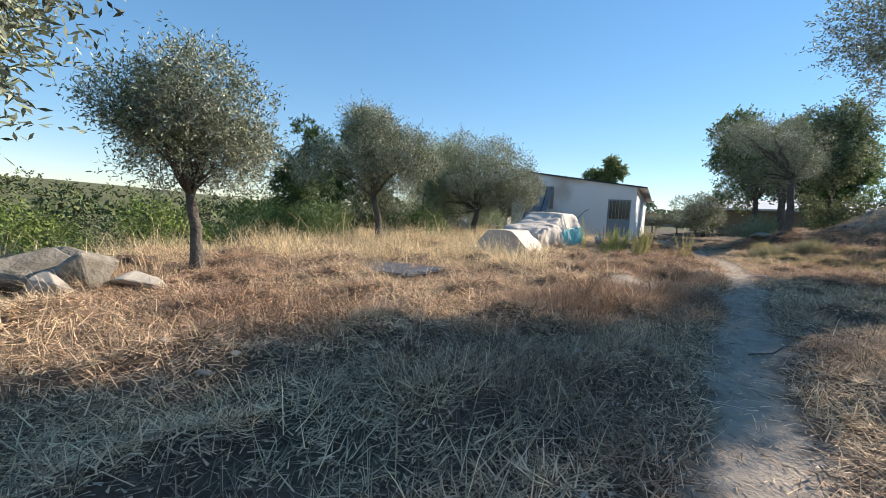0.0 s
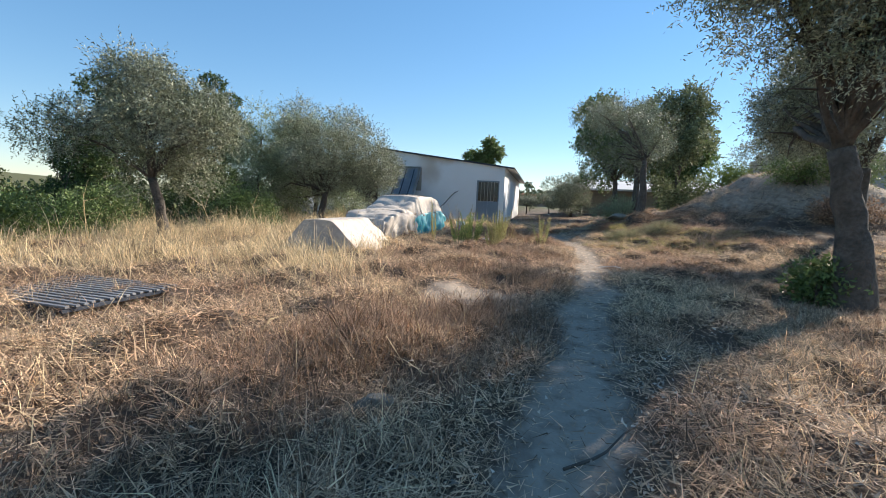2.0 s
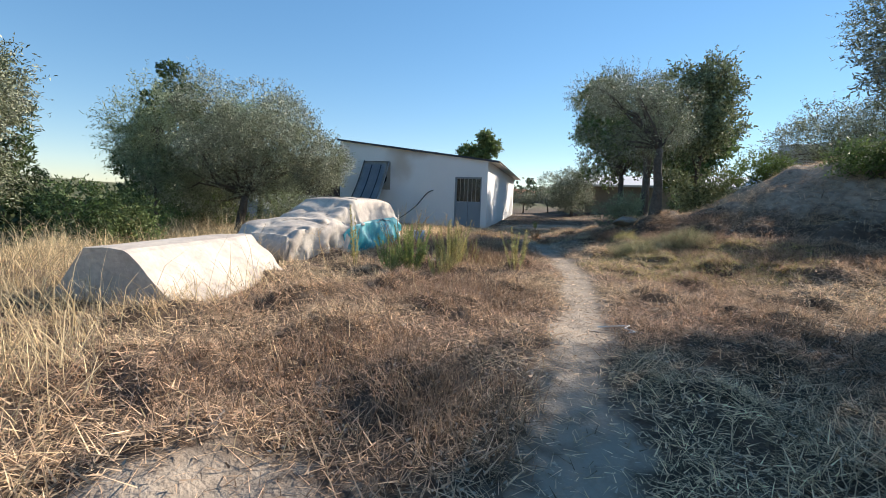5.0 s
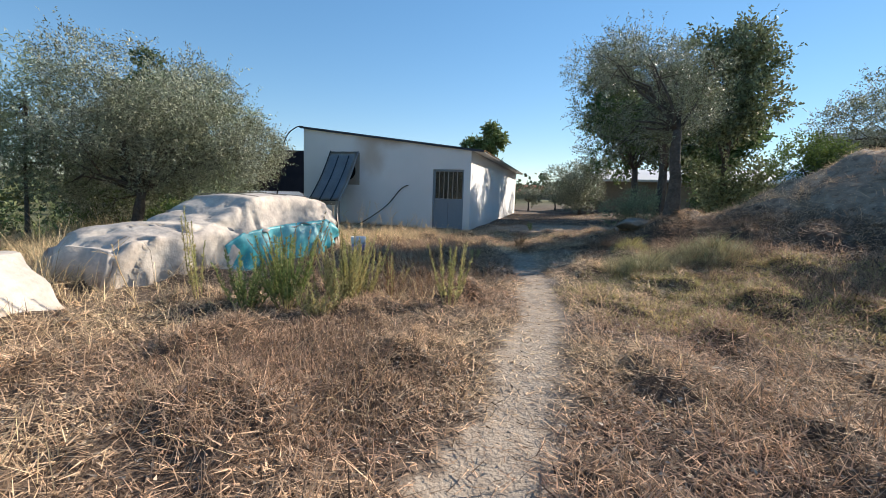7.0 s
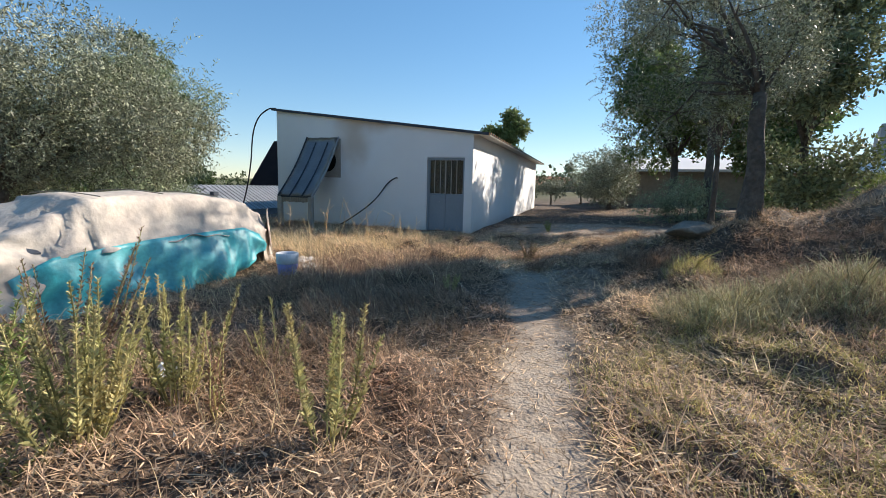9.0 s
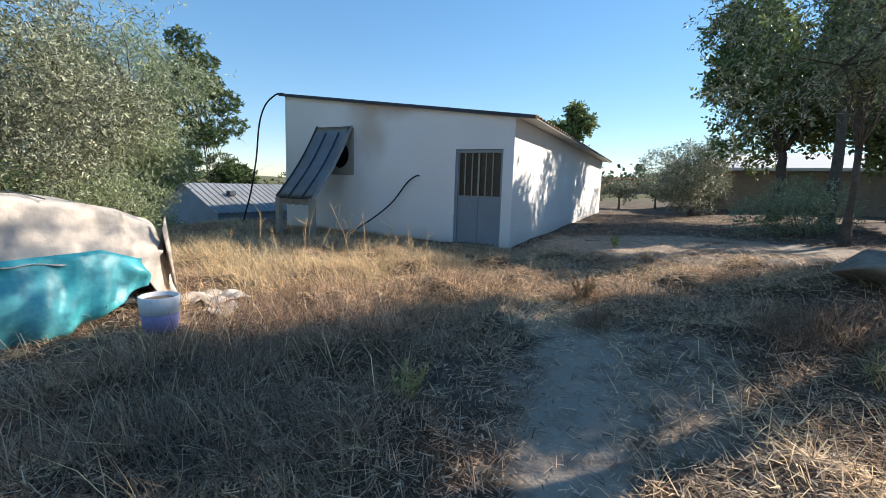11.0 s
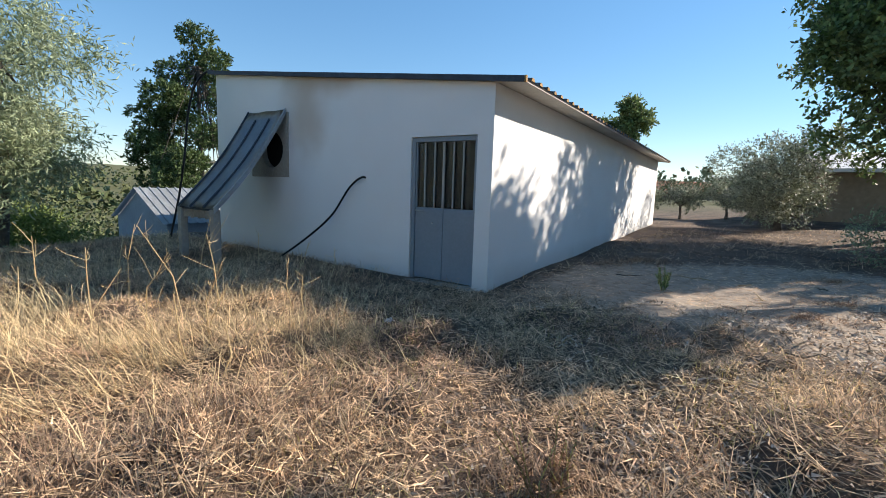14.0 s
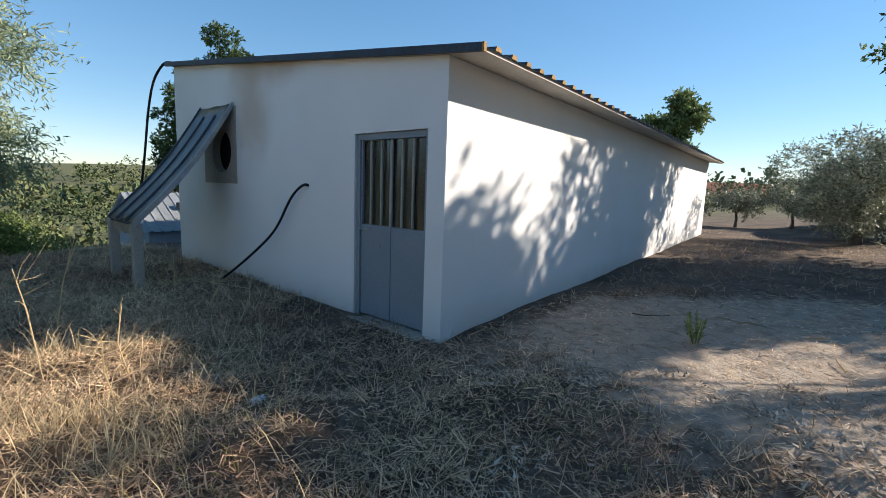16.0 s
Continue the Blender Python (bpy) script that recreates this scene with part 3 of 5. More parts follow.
def tree(name, base, trunk, blobs, seed, label, category, leaf_mat, twigs, per=9, length=0.064, width=0.018, reach=0.28, droop=0.3, shell=0.36, hang=0.0, bark=None, limbs=14, group="", radius=0.1):
    """trunk: points (relative to base) from root to fork. Limbs run from the fork into the blobs."""
    rng = np.random.default_rng(seed)
    bz = gz(*base)
    root = thing(name, pose(base[0], base[1], bz), label, category, group)
    pts = [Vector(p) for p in trunk]
    pts[0].z -= 0.25
    smooth = []
    for i in range(len(pts) - 1):
        for k in range(4):
            p = pts[i].lerp(pts[i + 1], k / 4)
            smooth.append(p + Vector((rng.normal(), rng.normal(), 0)) * radius * 0.06)
    smooth.append(pts[-1])
    n = len(smooth)
    bm = tube(smooth, [radius * (1.5 - 0.55 * min(1, 3 * i / n) - 0.3 * i / n) * (1 + 0.04 * rng.normal()) for i in range(n)], 12)
    fork = smooth[-1]
    ends, _ = blob_points(rng, blobs, limbs, 0.2)
    for e in ends:
        e = Vector(e)
        mid = fork.lerp(e, 0.45) + Vector(rng.normal(size=3)) * 0.12 * (e - fork).length * 0.5
        mid.z += 0.06 * (e - fork).length
        path = [fork.lerp(mid, k / 3) + Vector(rng.normal(size=3)) * 0.02 for k in range(3)] + [mid.lerp(e, k / 3) + Vector(rng.normal(size=3)) * 0.04 for k in range(4)]
        r0 = radius * rng.uniform(0.2, 0.38)
        tube(path, [r0 * (1 - 0.85 * k / 6) for k in range(7)], 6, bm)
        for _ in range(4):
            s = path[rng.integers(2, 6)]
            tip = s + Vector(rng.normal(size=3)) * (e - fork).length * 0.13
            tube([s, s.lerp(tip, 0.5) + Vector(rng.normal(size=3)) * 0.03, tip], [r0 * 0.35, r0 * 0.22, 0.004], 4, bm)
    part("trunk", bm, bark or M_BARK, root, smooth=True)
    v = foliage(rng, blobs, twigs, per, length, width, reach, droop, shell, hang)
    shoots = foliage(rng, blobs, twigs // 10, per * 2, length, width, reach * 1.7, 0.0, 0.8, hang)
    v = np.concatenate([v, shoots])
    crown = new("crown", mesh_np("crown", v, 4, leaf_mat))
    crown.parent = root
    return root


def puffs(rng, centre, size, n, r):
    """n blobs scattered in an ellipsoid, to make an uneven crown."""
    out = []
    for _ in range(n):
        d = rng.normal(size=3)
        d /= np.linalg.norm(d)
        k = rng.uniform(0.3, 1.0)
        s = r * rng.uniform(0.5, 1.25)
        out.append((centre[0] + d[0] * size[0] * k, centre[1] + d[1] * size[1] * k, centre[2] + d[2] * size[2] * k, s, s, s * 0.8))
    return out


def olive(base, trunk, centre, size, seed, label, twigs, n=12, r=0.6, radius=0.1, **kw):
    return tree("olive_tree", base, trunk, puffs(np.random.default_rng(seed + 50), centre, size, n, r), seed, label, "tree", kw.pop("leaf_mat", M_OLIVE), twigs, radius=radius, group="olive trees", **kw)


olive((-3.8, 7.65), [(0, 0, 0), (-0.05, 0.02, 0.6), (-0.15, 0.05, 1.05)], (0.05, 0.0, 2.0), (1.1, 1.1, 0.85), 1, "young olive tree with a forked pale trunk in dry grass", 4200, n=18, r=0.42, radius=0.09)
olive((-1.75, 13.5), [(0, 0, 0), (-0.1, 0.05, 0.7), (-0.25, 0.1, 1.2)], (-0.3, 0.3, 2.3), (1.8, 1.6, 1.4), 2, "round silvery olive tree leaning over tall straw", 7000, n=22, r=0.56, radius=0.11)
olive((1.4, 19.4), [(0, 0, 0), (0.1, 0, 0.6), (0.2, 0, 1.1)], (0.4, 0.2, 2.2), (2.5, 2.1, 1.9), 3, "dense wide olive tree beside the covered car", 11500, n=32, r=0.66, radius=0.13, limbs=22)
tree("olive_tree", (7.5, 6.9), [(0, 0, 0), (-0.05, 0.05, 0.8), (-0.15, 0.15, 1.5), (-0.2, 0.25, 1.95)], puffs(np.random.default_rng(54), (-0.4, 0.0, 3.5), (1.5, 1.0, 0.8), 16, 0.52) + puffs(np.random.default_rng(59), (-1.6, -0.2, 3.7), (0.8, 0.8, 0.5), 11, 0.45) + puffs(np.random.default_rng(55), (-0.2, -0.6, 5.6), (1.7, 1.3, 0.9), 16, 0.6) + puffs(np.random.default_rng(56), (0.2, -0.3, 4.6), (1.4, 1.3, 0.8), 12, 0.6) + puffs(np.random.default_rng(57), (1.7, 1.8, 3.0), (1.6, 1.3, 0.7), 15, 0.58), 4, "old olive tree with a thick dark trunk beside the path", "tree", M_OLIVE, 19500, length=0.056, width=0.017, radius=0.2, limbs=36, group="olive trees")
olive((-4.4, 2.7), [(0, 0, 0), (0.15, 0.1, 0.8), (0.5, 0.25, 1.5)], (1.25, 0.6, 2.15), (1.05, 0.8, 0.75), 5, "olive tree reaching low leafy branches over the dry grass", 3000, n=13, r=0.36, radius=0.11, length=0.062, limbs=18)
tree("olive_tree", (12.95, 17.3), [(0, 0, 0), (0.03, 0, 0.7), (0, 0.05, 1.5), (0.05, 0.1, 1.9)], puffs(np.random.default_rng(56), (-0.1, 0.95, 2.75), (2.2, 1.9, 1.5), 21, 0.58) + puffs(np.random.default_rng(58), (0.1, 2.7, 4.0), (2.0, 1.2, 0.6), 14, 0.55), 6, "tall olive tree on a root mound by the yard", "tree", M_OLIVE, 4700, radius=0.14, limbs=26, group="olive trees")
olive((21.0, 34.8), [(0, 0, 0), (0.05, 0, 0.5), (0, 0.05, 0.9)], (0, 0, 1.9), (2.4, 2.2, 1.8), 7, "bushy grey-green olive tree at the yard's far side", 3500, n=22, r=0.8, radius=0.14, length=0.11, width=0.03)
tree("broadleaf_tree", (17.6, 20.6), [(0, 0, 0), (0.1, 0, 1.1), (0.1, 0.1, 2.2)], puffs(np.random.default_rng(8), (0, 0.0, 4.4), (1.55, 1.55, 2.4), 24, 0.5) + puffs(np.random.default_rng(88), (0.1, -0.2, 1.5), (1.3, 1.2, 0.9), 12, 0.45), 8, "tall dark green broadleaf tree behind the olive", "tree", M_LEAF2, 2500, per=8, length=0.12, width=0.06, reach=0.42, radius=0.12, limbs=26)
tree("broadleaf_tree", (21.9, 55.4), [(0, 0, 0), (0.1, 0, 2), (0.1, 0.1, 4.0)], puffs(np.random.default_rng(9), (0, 0, 6.3), (2.3, 2.3, 2.5), 18, 0.62), 9, "dark green tree standing behind the white shed", "tree", M_LEAF, 1500, per=7, length=0.27, width=0.15, reach=0.5, radius=0.22, limbs=20)
tree("willow_tree", (1.3, 25.0), [(0, 0, 0), (0.1, 0.1, 1.2), (-0.1, 0.1, 2.4), (0.1, 0.2, 3.4)], puffs(np.random.default_rng(10), (-0.3, 0, 3.2), (1.7, 1.7, 2.4), 26, 0.5), 10, "slender willow with narrow drooping grey-green leaves", "tree", M_WILLOW, 3600, per=11, length=0.13, width=0.024, reach=0.55, droop=0.5, hang=0.35, radius=0.08, limbs=26)


def pine(base, top, spread, seed, twigs, label):
    rng = np.random.default_rng(seed)
    blobs = []
    z = 0.12 * top
    while z < top:
        f = 1 - (z / top) ** 1.5
        ring = max(1, int(7 * f + 1))
        for k in range(ring):
            a = 2 * math.pi * (k + rng.uniform(0, 1)) / ring
            rr = spread * (0.25 + 0.75 * f) * rng.uniform(0.45, 1.0) if z < top * 0.93 else 0
            s = 0.07 * top * rng.uniform(0.7, 1.2)
            blobs.append((rr * math.cos(a), rr * math.sin(a), z + rng.uniform(-0.2, 0.2), s * 1.2, s * 1.2, s * 0.7))
        z += 0.085 * top
    return tree("pine_tree", base, [(0, 0, 0), (0.05, 0, top * 0.4), (0, 0.05, top * 0.85)], blobs, seed, label, "tree", M_PINE, twigs, per=10, length=0.012 * top + 0.05, width=0.012 + 0.0048 * top, reach=0.22, radius=0.14, limbs=30, group="pine trees")


pine((-6.0, 22.0), 6.4, 2.2, 11, 4200, "dark green pine tree behind the olives")
pine((-6.2, 43.5), 13.6, 4.3, 12, 7500, "tall dark green pine tree beyond the low blue shed")
for i in range(6):
    olive((16.6 + 1.9 * i, 40.6 + 0.35 * (i % 3)), [(0, 0, 0), (0.03, 0.02, 0.35), (0, 0.05, 0.6)], (0, 0, 1.05), (0.8, 0.8, 0.35), 110 + i, "small pruned olive tree in a row beyond the yard", 420, n=9, r=0.4, radius=0.07, length=0.13, width=0.04, limbs=8)
# ---- covered car ----
CAR = pose(5.55, 18.25, 0.0, 0, 0, math.degrees(math.atan2(-0.835, -0.55)))   # local x: from the tail to the nose; local y: towards the car's far flank... see below


def car_top(s):
    return float(np.interp(s, [-0.25, 0.0, 0.35, 0.75, 1.3, 2.2, 2.75, 3.1, 3.6, 4.0, 4.25, 4.4], [0.98, 1.10, 1.20, 1.24, 1.26, 1.23, 0.98, 0.84, 0.80, 0.76, 0.70, 0.58]))


def car_half(s, roof):
    w = float(np.interp(s, [-0.3, 0, 0.6, 3.2, 4.0, 4.4], [0.66, 0.76, 0.80, 0.80, 0.74, 0.62]))
    return w * (0.80 if roof else 1.0)


def build_car():
    car = thing("covered_car", CAR, "old hatchback car shrouded in cream and turquoise tarpaulins in the weeds", "car")
    mid = -0.80                                            # the near flank lies at y = 0, the far one at y = -1.6
    rng = np.random.default_rng(21)
    # dark body under the sheets
    bm = bmesh.new()
    ss = np.linspace(0.0, 4.1, 16)
    rings = []
    for s in ss:
        t, hb, hr = car_top(s) - 0.12, car_half(s, False) - 0.13, car_half(s, True) - 0.1
        belt = min(0.70, t - 0.04)
        prof = [(hb, 0.22), (hb, belt), (hr, t), (-hr, t), (-hb, belt), (-hb, 0.22)]
        rings.append([bm.verts.new((s, mid + y, z)) for y, z in prof])
    for a, b in zip(rings, rings[1:]):
        for k in range(6):
            bm.faces.new((a[k], a[(k + 1) % 6], b[(k + 1) % 6], b[k]))
    bm.faces.new(rings[0][::-1])
    bm.faces.new(rings[-1])
    part("body", bm, M_CARPAINT, car, "dark blue-grey car body")
    for s in (0.75, 3.45):
        for y in (-0.1, -1.5):
            bm = bmesh.new()
            bmesh.ops.create_cone(bm, cap_ends=True, segments=20, radius1=0.29, radius2=0.29, depth=0.17, matrix=pose(s, y, 0.29, 90, 0, 0))
            bmesh.ops.bevel(bm, geom=bm.edges[:], offset=0.03, segments=2, affect="EDGES")
            part("wheel", bm, M_BLACK, car)
    # the cream cover
    bm = bmesh.new()
    ss = np.linspace(-0.30, 4.5, 84)
    grid = []
    for s in ss:
        t, hb, hr = car_top(s), car_half(s, False), car_half(s, True)
        belt = min(0.72, t - 0.05)
        skirt = 0.06
        near_hem = float(np.interp(s, [-0.3, -0.15, 0.0, 0.25, 0.5, 1.6, 2.55, 2.75, 3.0], [0.10, 0.30, 0.60, 0.58, 0.74, 0.70, 0.60, 0.3, skirt]))
        near_hem += 0.03 * math.sin(7 * s) + 0.02 * math.sin(17 * s + 1)
        row = []
        m = 44
        for k in range(m + 1):
            q = k / m
            if q < 0.26:                                   # near flank, hem to belt
                f = q / 0.26
                z = near_hem + (belt - near_hem) * f
                y = hb + 0.07 * (1 - f) * (1 if near_hem < 0.4 else 0.3)
                fold = (0.09 * math.sin(6 * s + 2 * math.sin(3 * s) + 2 * z) + 0.04 * math.sin(17 * s + 5 * z)) * (1 - f) * (1.0 if near_hem < 0.5 else 0.35)
                y += fold
            elif q < 0.38:                                 # belt to roof edge
                f = (q - 0.26) / 0.12
                z = belt + (t - 0.03 - belt) * f
                y = hb + (hr - hb) * f - 0.03 * math.sin(math.pi * f) + 0.014 * math.sin(11 * s + 5 * f) * math.sin(math.pi * f)
            elif q < 0.62:                                 # across the roof
                f = (q - 0.38) / 0.24
                z = t - 0.03 + 0.035 * math.sin(math.pi * f) + 0.008 * math.sin(8 * s + 7 * f)
                y = hr - 2 * hr * f
            elif q < 0.74:
                f = (q - 0.62) / 0.12
                z = t - 0.03 + (belt - t + 0.03) * f
                y = -hr - (hb - hr) * f
            else:
                f = (q - 0.74) / 0.26
                z = belt + (skirt - belt) * f
                y = -hb - 0.06 * f - 0.05 * math.sin(9 * s) * f
            crease = noise.noise(Vector((s * 1.7 + 0.9 * z, y * 1.5, z * 1.1 + 7)))
            slack = 1.0 if s > 2.2 else 0.1
            wr = -0.06 * slack * max(0, 1 - abs(crease) * 8) + noise.noise(Vector((s * 2.6, y * 2.6, z * 2.6))) * (0.018 if s > 2.2 else 0.006) + noise.noise(Vector((s * 7, y * 7, z * 5))) * 0.007 + (0.10 * (abs((s * 0.95 + 0.8 * z + 0.35 * y) % 1.0 - 0.5) * 2 - 0.5) * min(1, (s - 2.3) / 0.4) if s > 2.3 else 0.0) - 0.01 * max(0, 1 - abs(noise.noise(Vector((s * 3.1 + 4, y * 3.1, z * 2)))) * 7)
            sag = 0.05 * max(0, math.sin((s - 2.15) / 0.75 * math.pi)) * (1 if 2.15 < s < 2.9 else 0) * abs(math.sin(9 * q))
            row.append(bm.verts.new((s + wr + (0.06 * math.sin(6 * y + 4 * z) if s > 4.2 or s < 0 else 0), mid + y + wr, z - sag + wr * 0.6)))
        grid.append(row)
    for a, b in zip(grid, grid[1:]):
        for k in range(44):
            bm.faces.new((a[k], a[k + 1], b[k + 1], b[k]))
    # close the nose and the tail with hanging cloth
    for row, flip, out in ((grid[-1], True, 0.10), (grid[0], False, -0.08)):
        low = []
        for k, w in enumerate(row):
            low.append(bm.verts.new((w.co.x + out + 0.05 * math.sin(k * 1.1), w.co.y, 0.05 + 0.02 * math.sin(k))))
        for k in range(44):
            f = (row[k], row[k + 1], low[k + 1], low[k])
            bm.faces.new(f if flip else f[::-1])
    bmesh.ops.recalc_face_normals(bm, faces=bm.faces[:])
    bmesh.ops.solidify(bm, geom=bm.faces[:], thickness=0.006)
    part("cover", bm, M_TARP, car, "wrinkled cream tarpaulin", True)
    # the turquoise sheet along the near flank
    bm = bmesh.new()
    grid = []
    for s in np.linspace(-0.02, 2.95, 76):
        row = []
        for k in range(15):
            f = k / 14
            top = float(np.interp(s, [0, 0.3, 1.6, 2.6, 2.95], [0.66, 0.78, 0.75, 0.66, 0.5]))
            bottom = float(np.interp(s, [0, 0.35, 0.8, 2.95], [0.42, 0.24, 0.08, 0.04]))
            z = top + (bottom - top) * f
            bulge = 0.02 + 0.13 * math.sin(math.pi * min(1, f * 0.9)) * (0.6 + 0.4 * math.sin(1.4 * s + 0.6)) + 0.1 * f * f
            ripple = (0.028 * math.sin(13 * s + 3 * f + 2 * math.sin(2 * s)) + 0.016 * math.sin(29 * s - 4 * f) + 0.03 * math.sin(5 * s + 6 * f)) * (0.25 + f)
            row.append(bm.verts.new((s + 0.02 * math.sin(7 * f + 3 * s), mid + car_half(s, False) + bulge * 0.7 + ripple, z)))
        grid.append(row)
    for a, b in zip(grid, grid[1:]):
        for k in range(14):
            bm.faces.new((a[k], a[k + 1], b[k + 1], b[k]))
    bmesh.ops.recalc_face_normals(bm, faces=bm.faces[:])
    bmesh.ops.solidify(bm, geom=bm.faces[:], thickness=0.005)
    part("side_tarp", bm, M_BLUETARP, car, "crumpled turquoise plastic tarpaulin", True)
    # cords over the cover
    for s in (0.62, 1.35, 2.05):
        pts = []
        for k in range(15):
            f = k / 14
            y = car_half(s, True) * (1 - 2 * f)
            pts.append((s + 0.03 * math.sin(3 * f), mid + y, car_top(s) - 0.012 + 0.035 * math.sin(math.pi * f)))
        part("cord", tube(pts, 0.006, 5), M_WOOD, car, "thin tie cord")
    return car


M_CARPAINT = mat("faded_car_paint", (0.06, 0.07, 0.09), 0.35, var=0.2, scale=2, fine=20, bump=0.02, spec=0.5)
build_car()

# ---- tarpaulin-covered block ----
def build_block():
    root = thing("tarpaulin_hump", pose(0, 0, 0), "cream tarpaulin stretched over a low trapezoid frame in straw", "tarpaulin")
    fa, fb = Vector((0.95, 11.95, 0)), Vector((1.45, 11.66, 0))     # front top edge
    ax = Vector((0.385, 0.923, 0))
    rt = Vector((0.866, -0.5, 0))
    bm = bmesh.new()
    rows = []
    n, m = 26, 30
    for i in range(n + 1):
        d = 2.5 * i / n
        row = []
        # polygon from the left foot over the top to the right foot
        lf, lt = fa - rt * 0.62 + ax * d, fa + ax * d
        rtp, rf = fb + ax * d, fb + rt * 0.72 + ax * (d + 0.05)
        top = 0.655 - 0.012 * d
        for k in range(m + 1):
            q = k / m
            if q < 0.36:
                f = q / 0.36
                p = lf.lerp(lt, f)
                z = -0.05 + (top + 0.05) * f
            elif q < 0.58:
                f = (q - 0.36) / 0.22
                p = lt.lerp(rtp, f)
                z = top + 0.012 * math.sin(math.pi * f)
            else:
                f = (q - 0.58) / 0.42
                p = rtp.lerp(rf, f)
                z = top - (top + 0.05) * f
            w = 0.02 * noise.noise(Vector((p.x * 3, p.y * 3, z * 3))) + 0.03 * max(0, d - 1.9) * math.sin(9 * q * 3)
            row.append(bm.verts.new((p.x + w, p.y + w * 0.4, z + w * 0.6)))
        rows.append(row)
    for a, b in zip(rows, rows[1:]):
        for k in range(m):
            bm.faces.new((a[k], a[k + 1], b[k + 1], b[k]))
    bmesh.ops.recalc_face_normals(bm, faces=bm.faces[:])
    bm2 = bmesh.new()
    f0 = [bm2.verts.new((w.co.x, w.co.y, w.co.z)) for w in rows[0]]
    bm2.faces.new(f0)
    bm3 = bmesh.new()
    f1 = [bm3.verts.new((w.co.x, w.co.y, w.co.z)) for w in rows[-1]]
    bm3.faces.new(f1[::-1])
    part("end_sheet", bm3, M_TARP, root)
    part("top_sheet", bm, M_TARP, root, smooth=False)
    part("end_sheet", bm2, M_TARP, root)


build_block()


# ---- metal grille lying in the grass ----
def build_grille():
    base = gz(-1.25, 8.45) + 0.06
    g = thing("metal_grille", pose(-1.25, 8.45, base, 1.5, -2, math.degrees(math.atan2(-0.62, 0.78))), "weathered galvanised slatted gate panel lying on dry grass", "gate panel")
    n = 15
    for i in range(n):
        y = -0.5 + 1.0 * i / (n - 1)
        bm = boxed((-0.86 + 0.02 * math.sin(i * 2.1), y - 0.017, -0.010), (0.86 + 0.02 * math.sin(i * 1.3), y + 0.017, 0.010), 0.004)
        part("slat", bm, M_GRILLE, g)
    for x in (-0.84, -0.42, 0.36, 0.84):
        part("crossbar", boxed((x - 0.022, -0.54, -0.045), (x + 0.022, 0.54, -0.014), 0.004), M_DARKSTEEL, g)


M_GRILLE = mat("weathered_zinc", (0.27, 0.275, 0.29), 0.6, metal=0.3, var=0.3, scale=3, fine=20, bump=0.15)
build_grille()


# ---- stones ----
def rock_mesh(seed, size, flat=0.7):
    """A broken stone: the hull of scattered points, its edges worn."""
    r = random.Random(seed)
    bm = bmesh.new()
    for _ in range(17):
        d = Vector((r.gauss(0, 1), r.gauss(0, 1), r.gauss(0, 1))).normalized() * r.uniform(0.8, 1.05)
        bm.verts.new((d.x * size[0], d.y * size[1], d.z * size[2] * flat))
    hull = bmesh.ops.convex_hull(bm, input=bm.verts[:])
    bmesh.ops.delete(bm, geom=[w for w in bm.verts if not w.link_faces], context="VERTS")
    bmesh.ops.bevel(bm, geom=bm.edges[:], offset=0.05 * min(size), segments=1, affect="EDGES")
    bmesh.ops.subdivide_edges(bm, edges=bm.edges[:], cuts=2, use_grid_fill=True)
    for w in bm.verts:
        w.co += w.co.normalized() * noise.noise(w.co * (2.2 / max(size))) * 0.10 * min(size)
    bmesh.ops.recalc_face_normals(bm, faces=bm.faces[:])
    return bm


def rock(x, y, size, seed, label, material=None, sink=0.42, rz=0.0):
    ob = new("rock", finish("rock", rock_mesh(seed, size), material or M_ROCK))
    ob.matrix_world = pose(x, y, gz(x, y) + size[2] * (0.7 - sink), 0, 0, rz)
    return tagged(ob, label, "rock", "loose rocks")


rock(-4.75, 6.0, (0.6, 0.36, 0.42), 1, "large flat lichened rock slab in dry grass", rz=10)
rock(-4.2, 6.05, (0.3, 0.26, 0.40), 2, "broken angular rock with a dark face", rz=40)
rock(-4.35, 5.75, (0.24, 0.12, 0.30), 3, "pale cracked rock face", M_PALEROCK)
rock(-5.2, 5.7, (0.45, 0.35, 0.36), 4, "rough grey rock in dry grass")
rock(-3.8, 6.25, (0.32, 0.2, 0.2), 5, "flat pale stone slab", M_PALEROCK, rz=20)
rock(-4.6, 6.6, (0.5, 0.3, 0.4), 6, "rough grey rock half buried in straw")
rock(-2.0, 3.95, (0.06, 0.05, 0.045), 7, "small pale stone on trampled straw", M_PALEROCK)
rock(-2.45, 4.3, (0.05, 0.045, 0.04), 8, "small pale stone on trampled straw", M_PALEROCK)
rock(-1.9, 4.15, (0.045, 0.045, 0.035), 9, "small pale stone on trampled straw", M_PALEROCK)
rock(1.42, 5.6, (0.16, 0.12, 0.09), 10, "grey stone half hidden in brown weeds")
rock(20.8, 23.6, (0.55, 0.3, 0.5), 11, "pale upright boulder behind the olive tree", M_PALEROCK, sink=0.1)
rock(17.6, 19.0, (0.42, 0.36, 0.42), 12, "dark rounded boulder at the foot of the heap")
rock(12.35, 17.75, (0.55, 0.4, 0.3), 13, "dark earthy lump against the olive trunk", rz=20)
rng_s = random.Random(5)
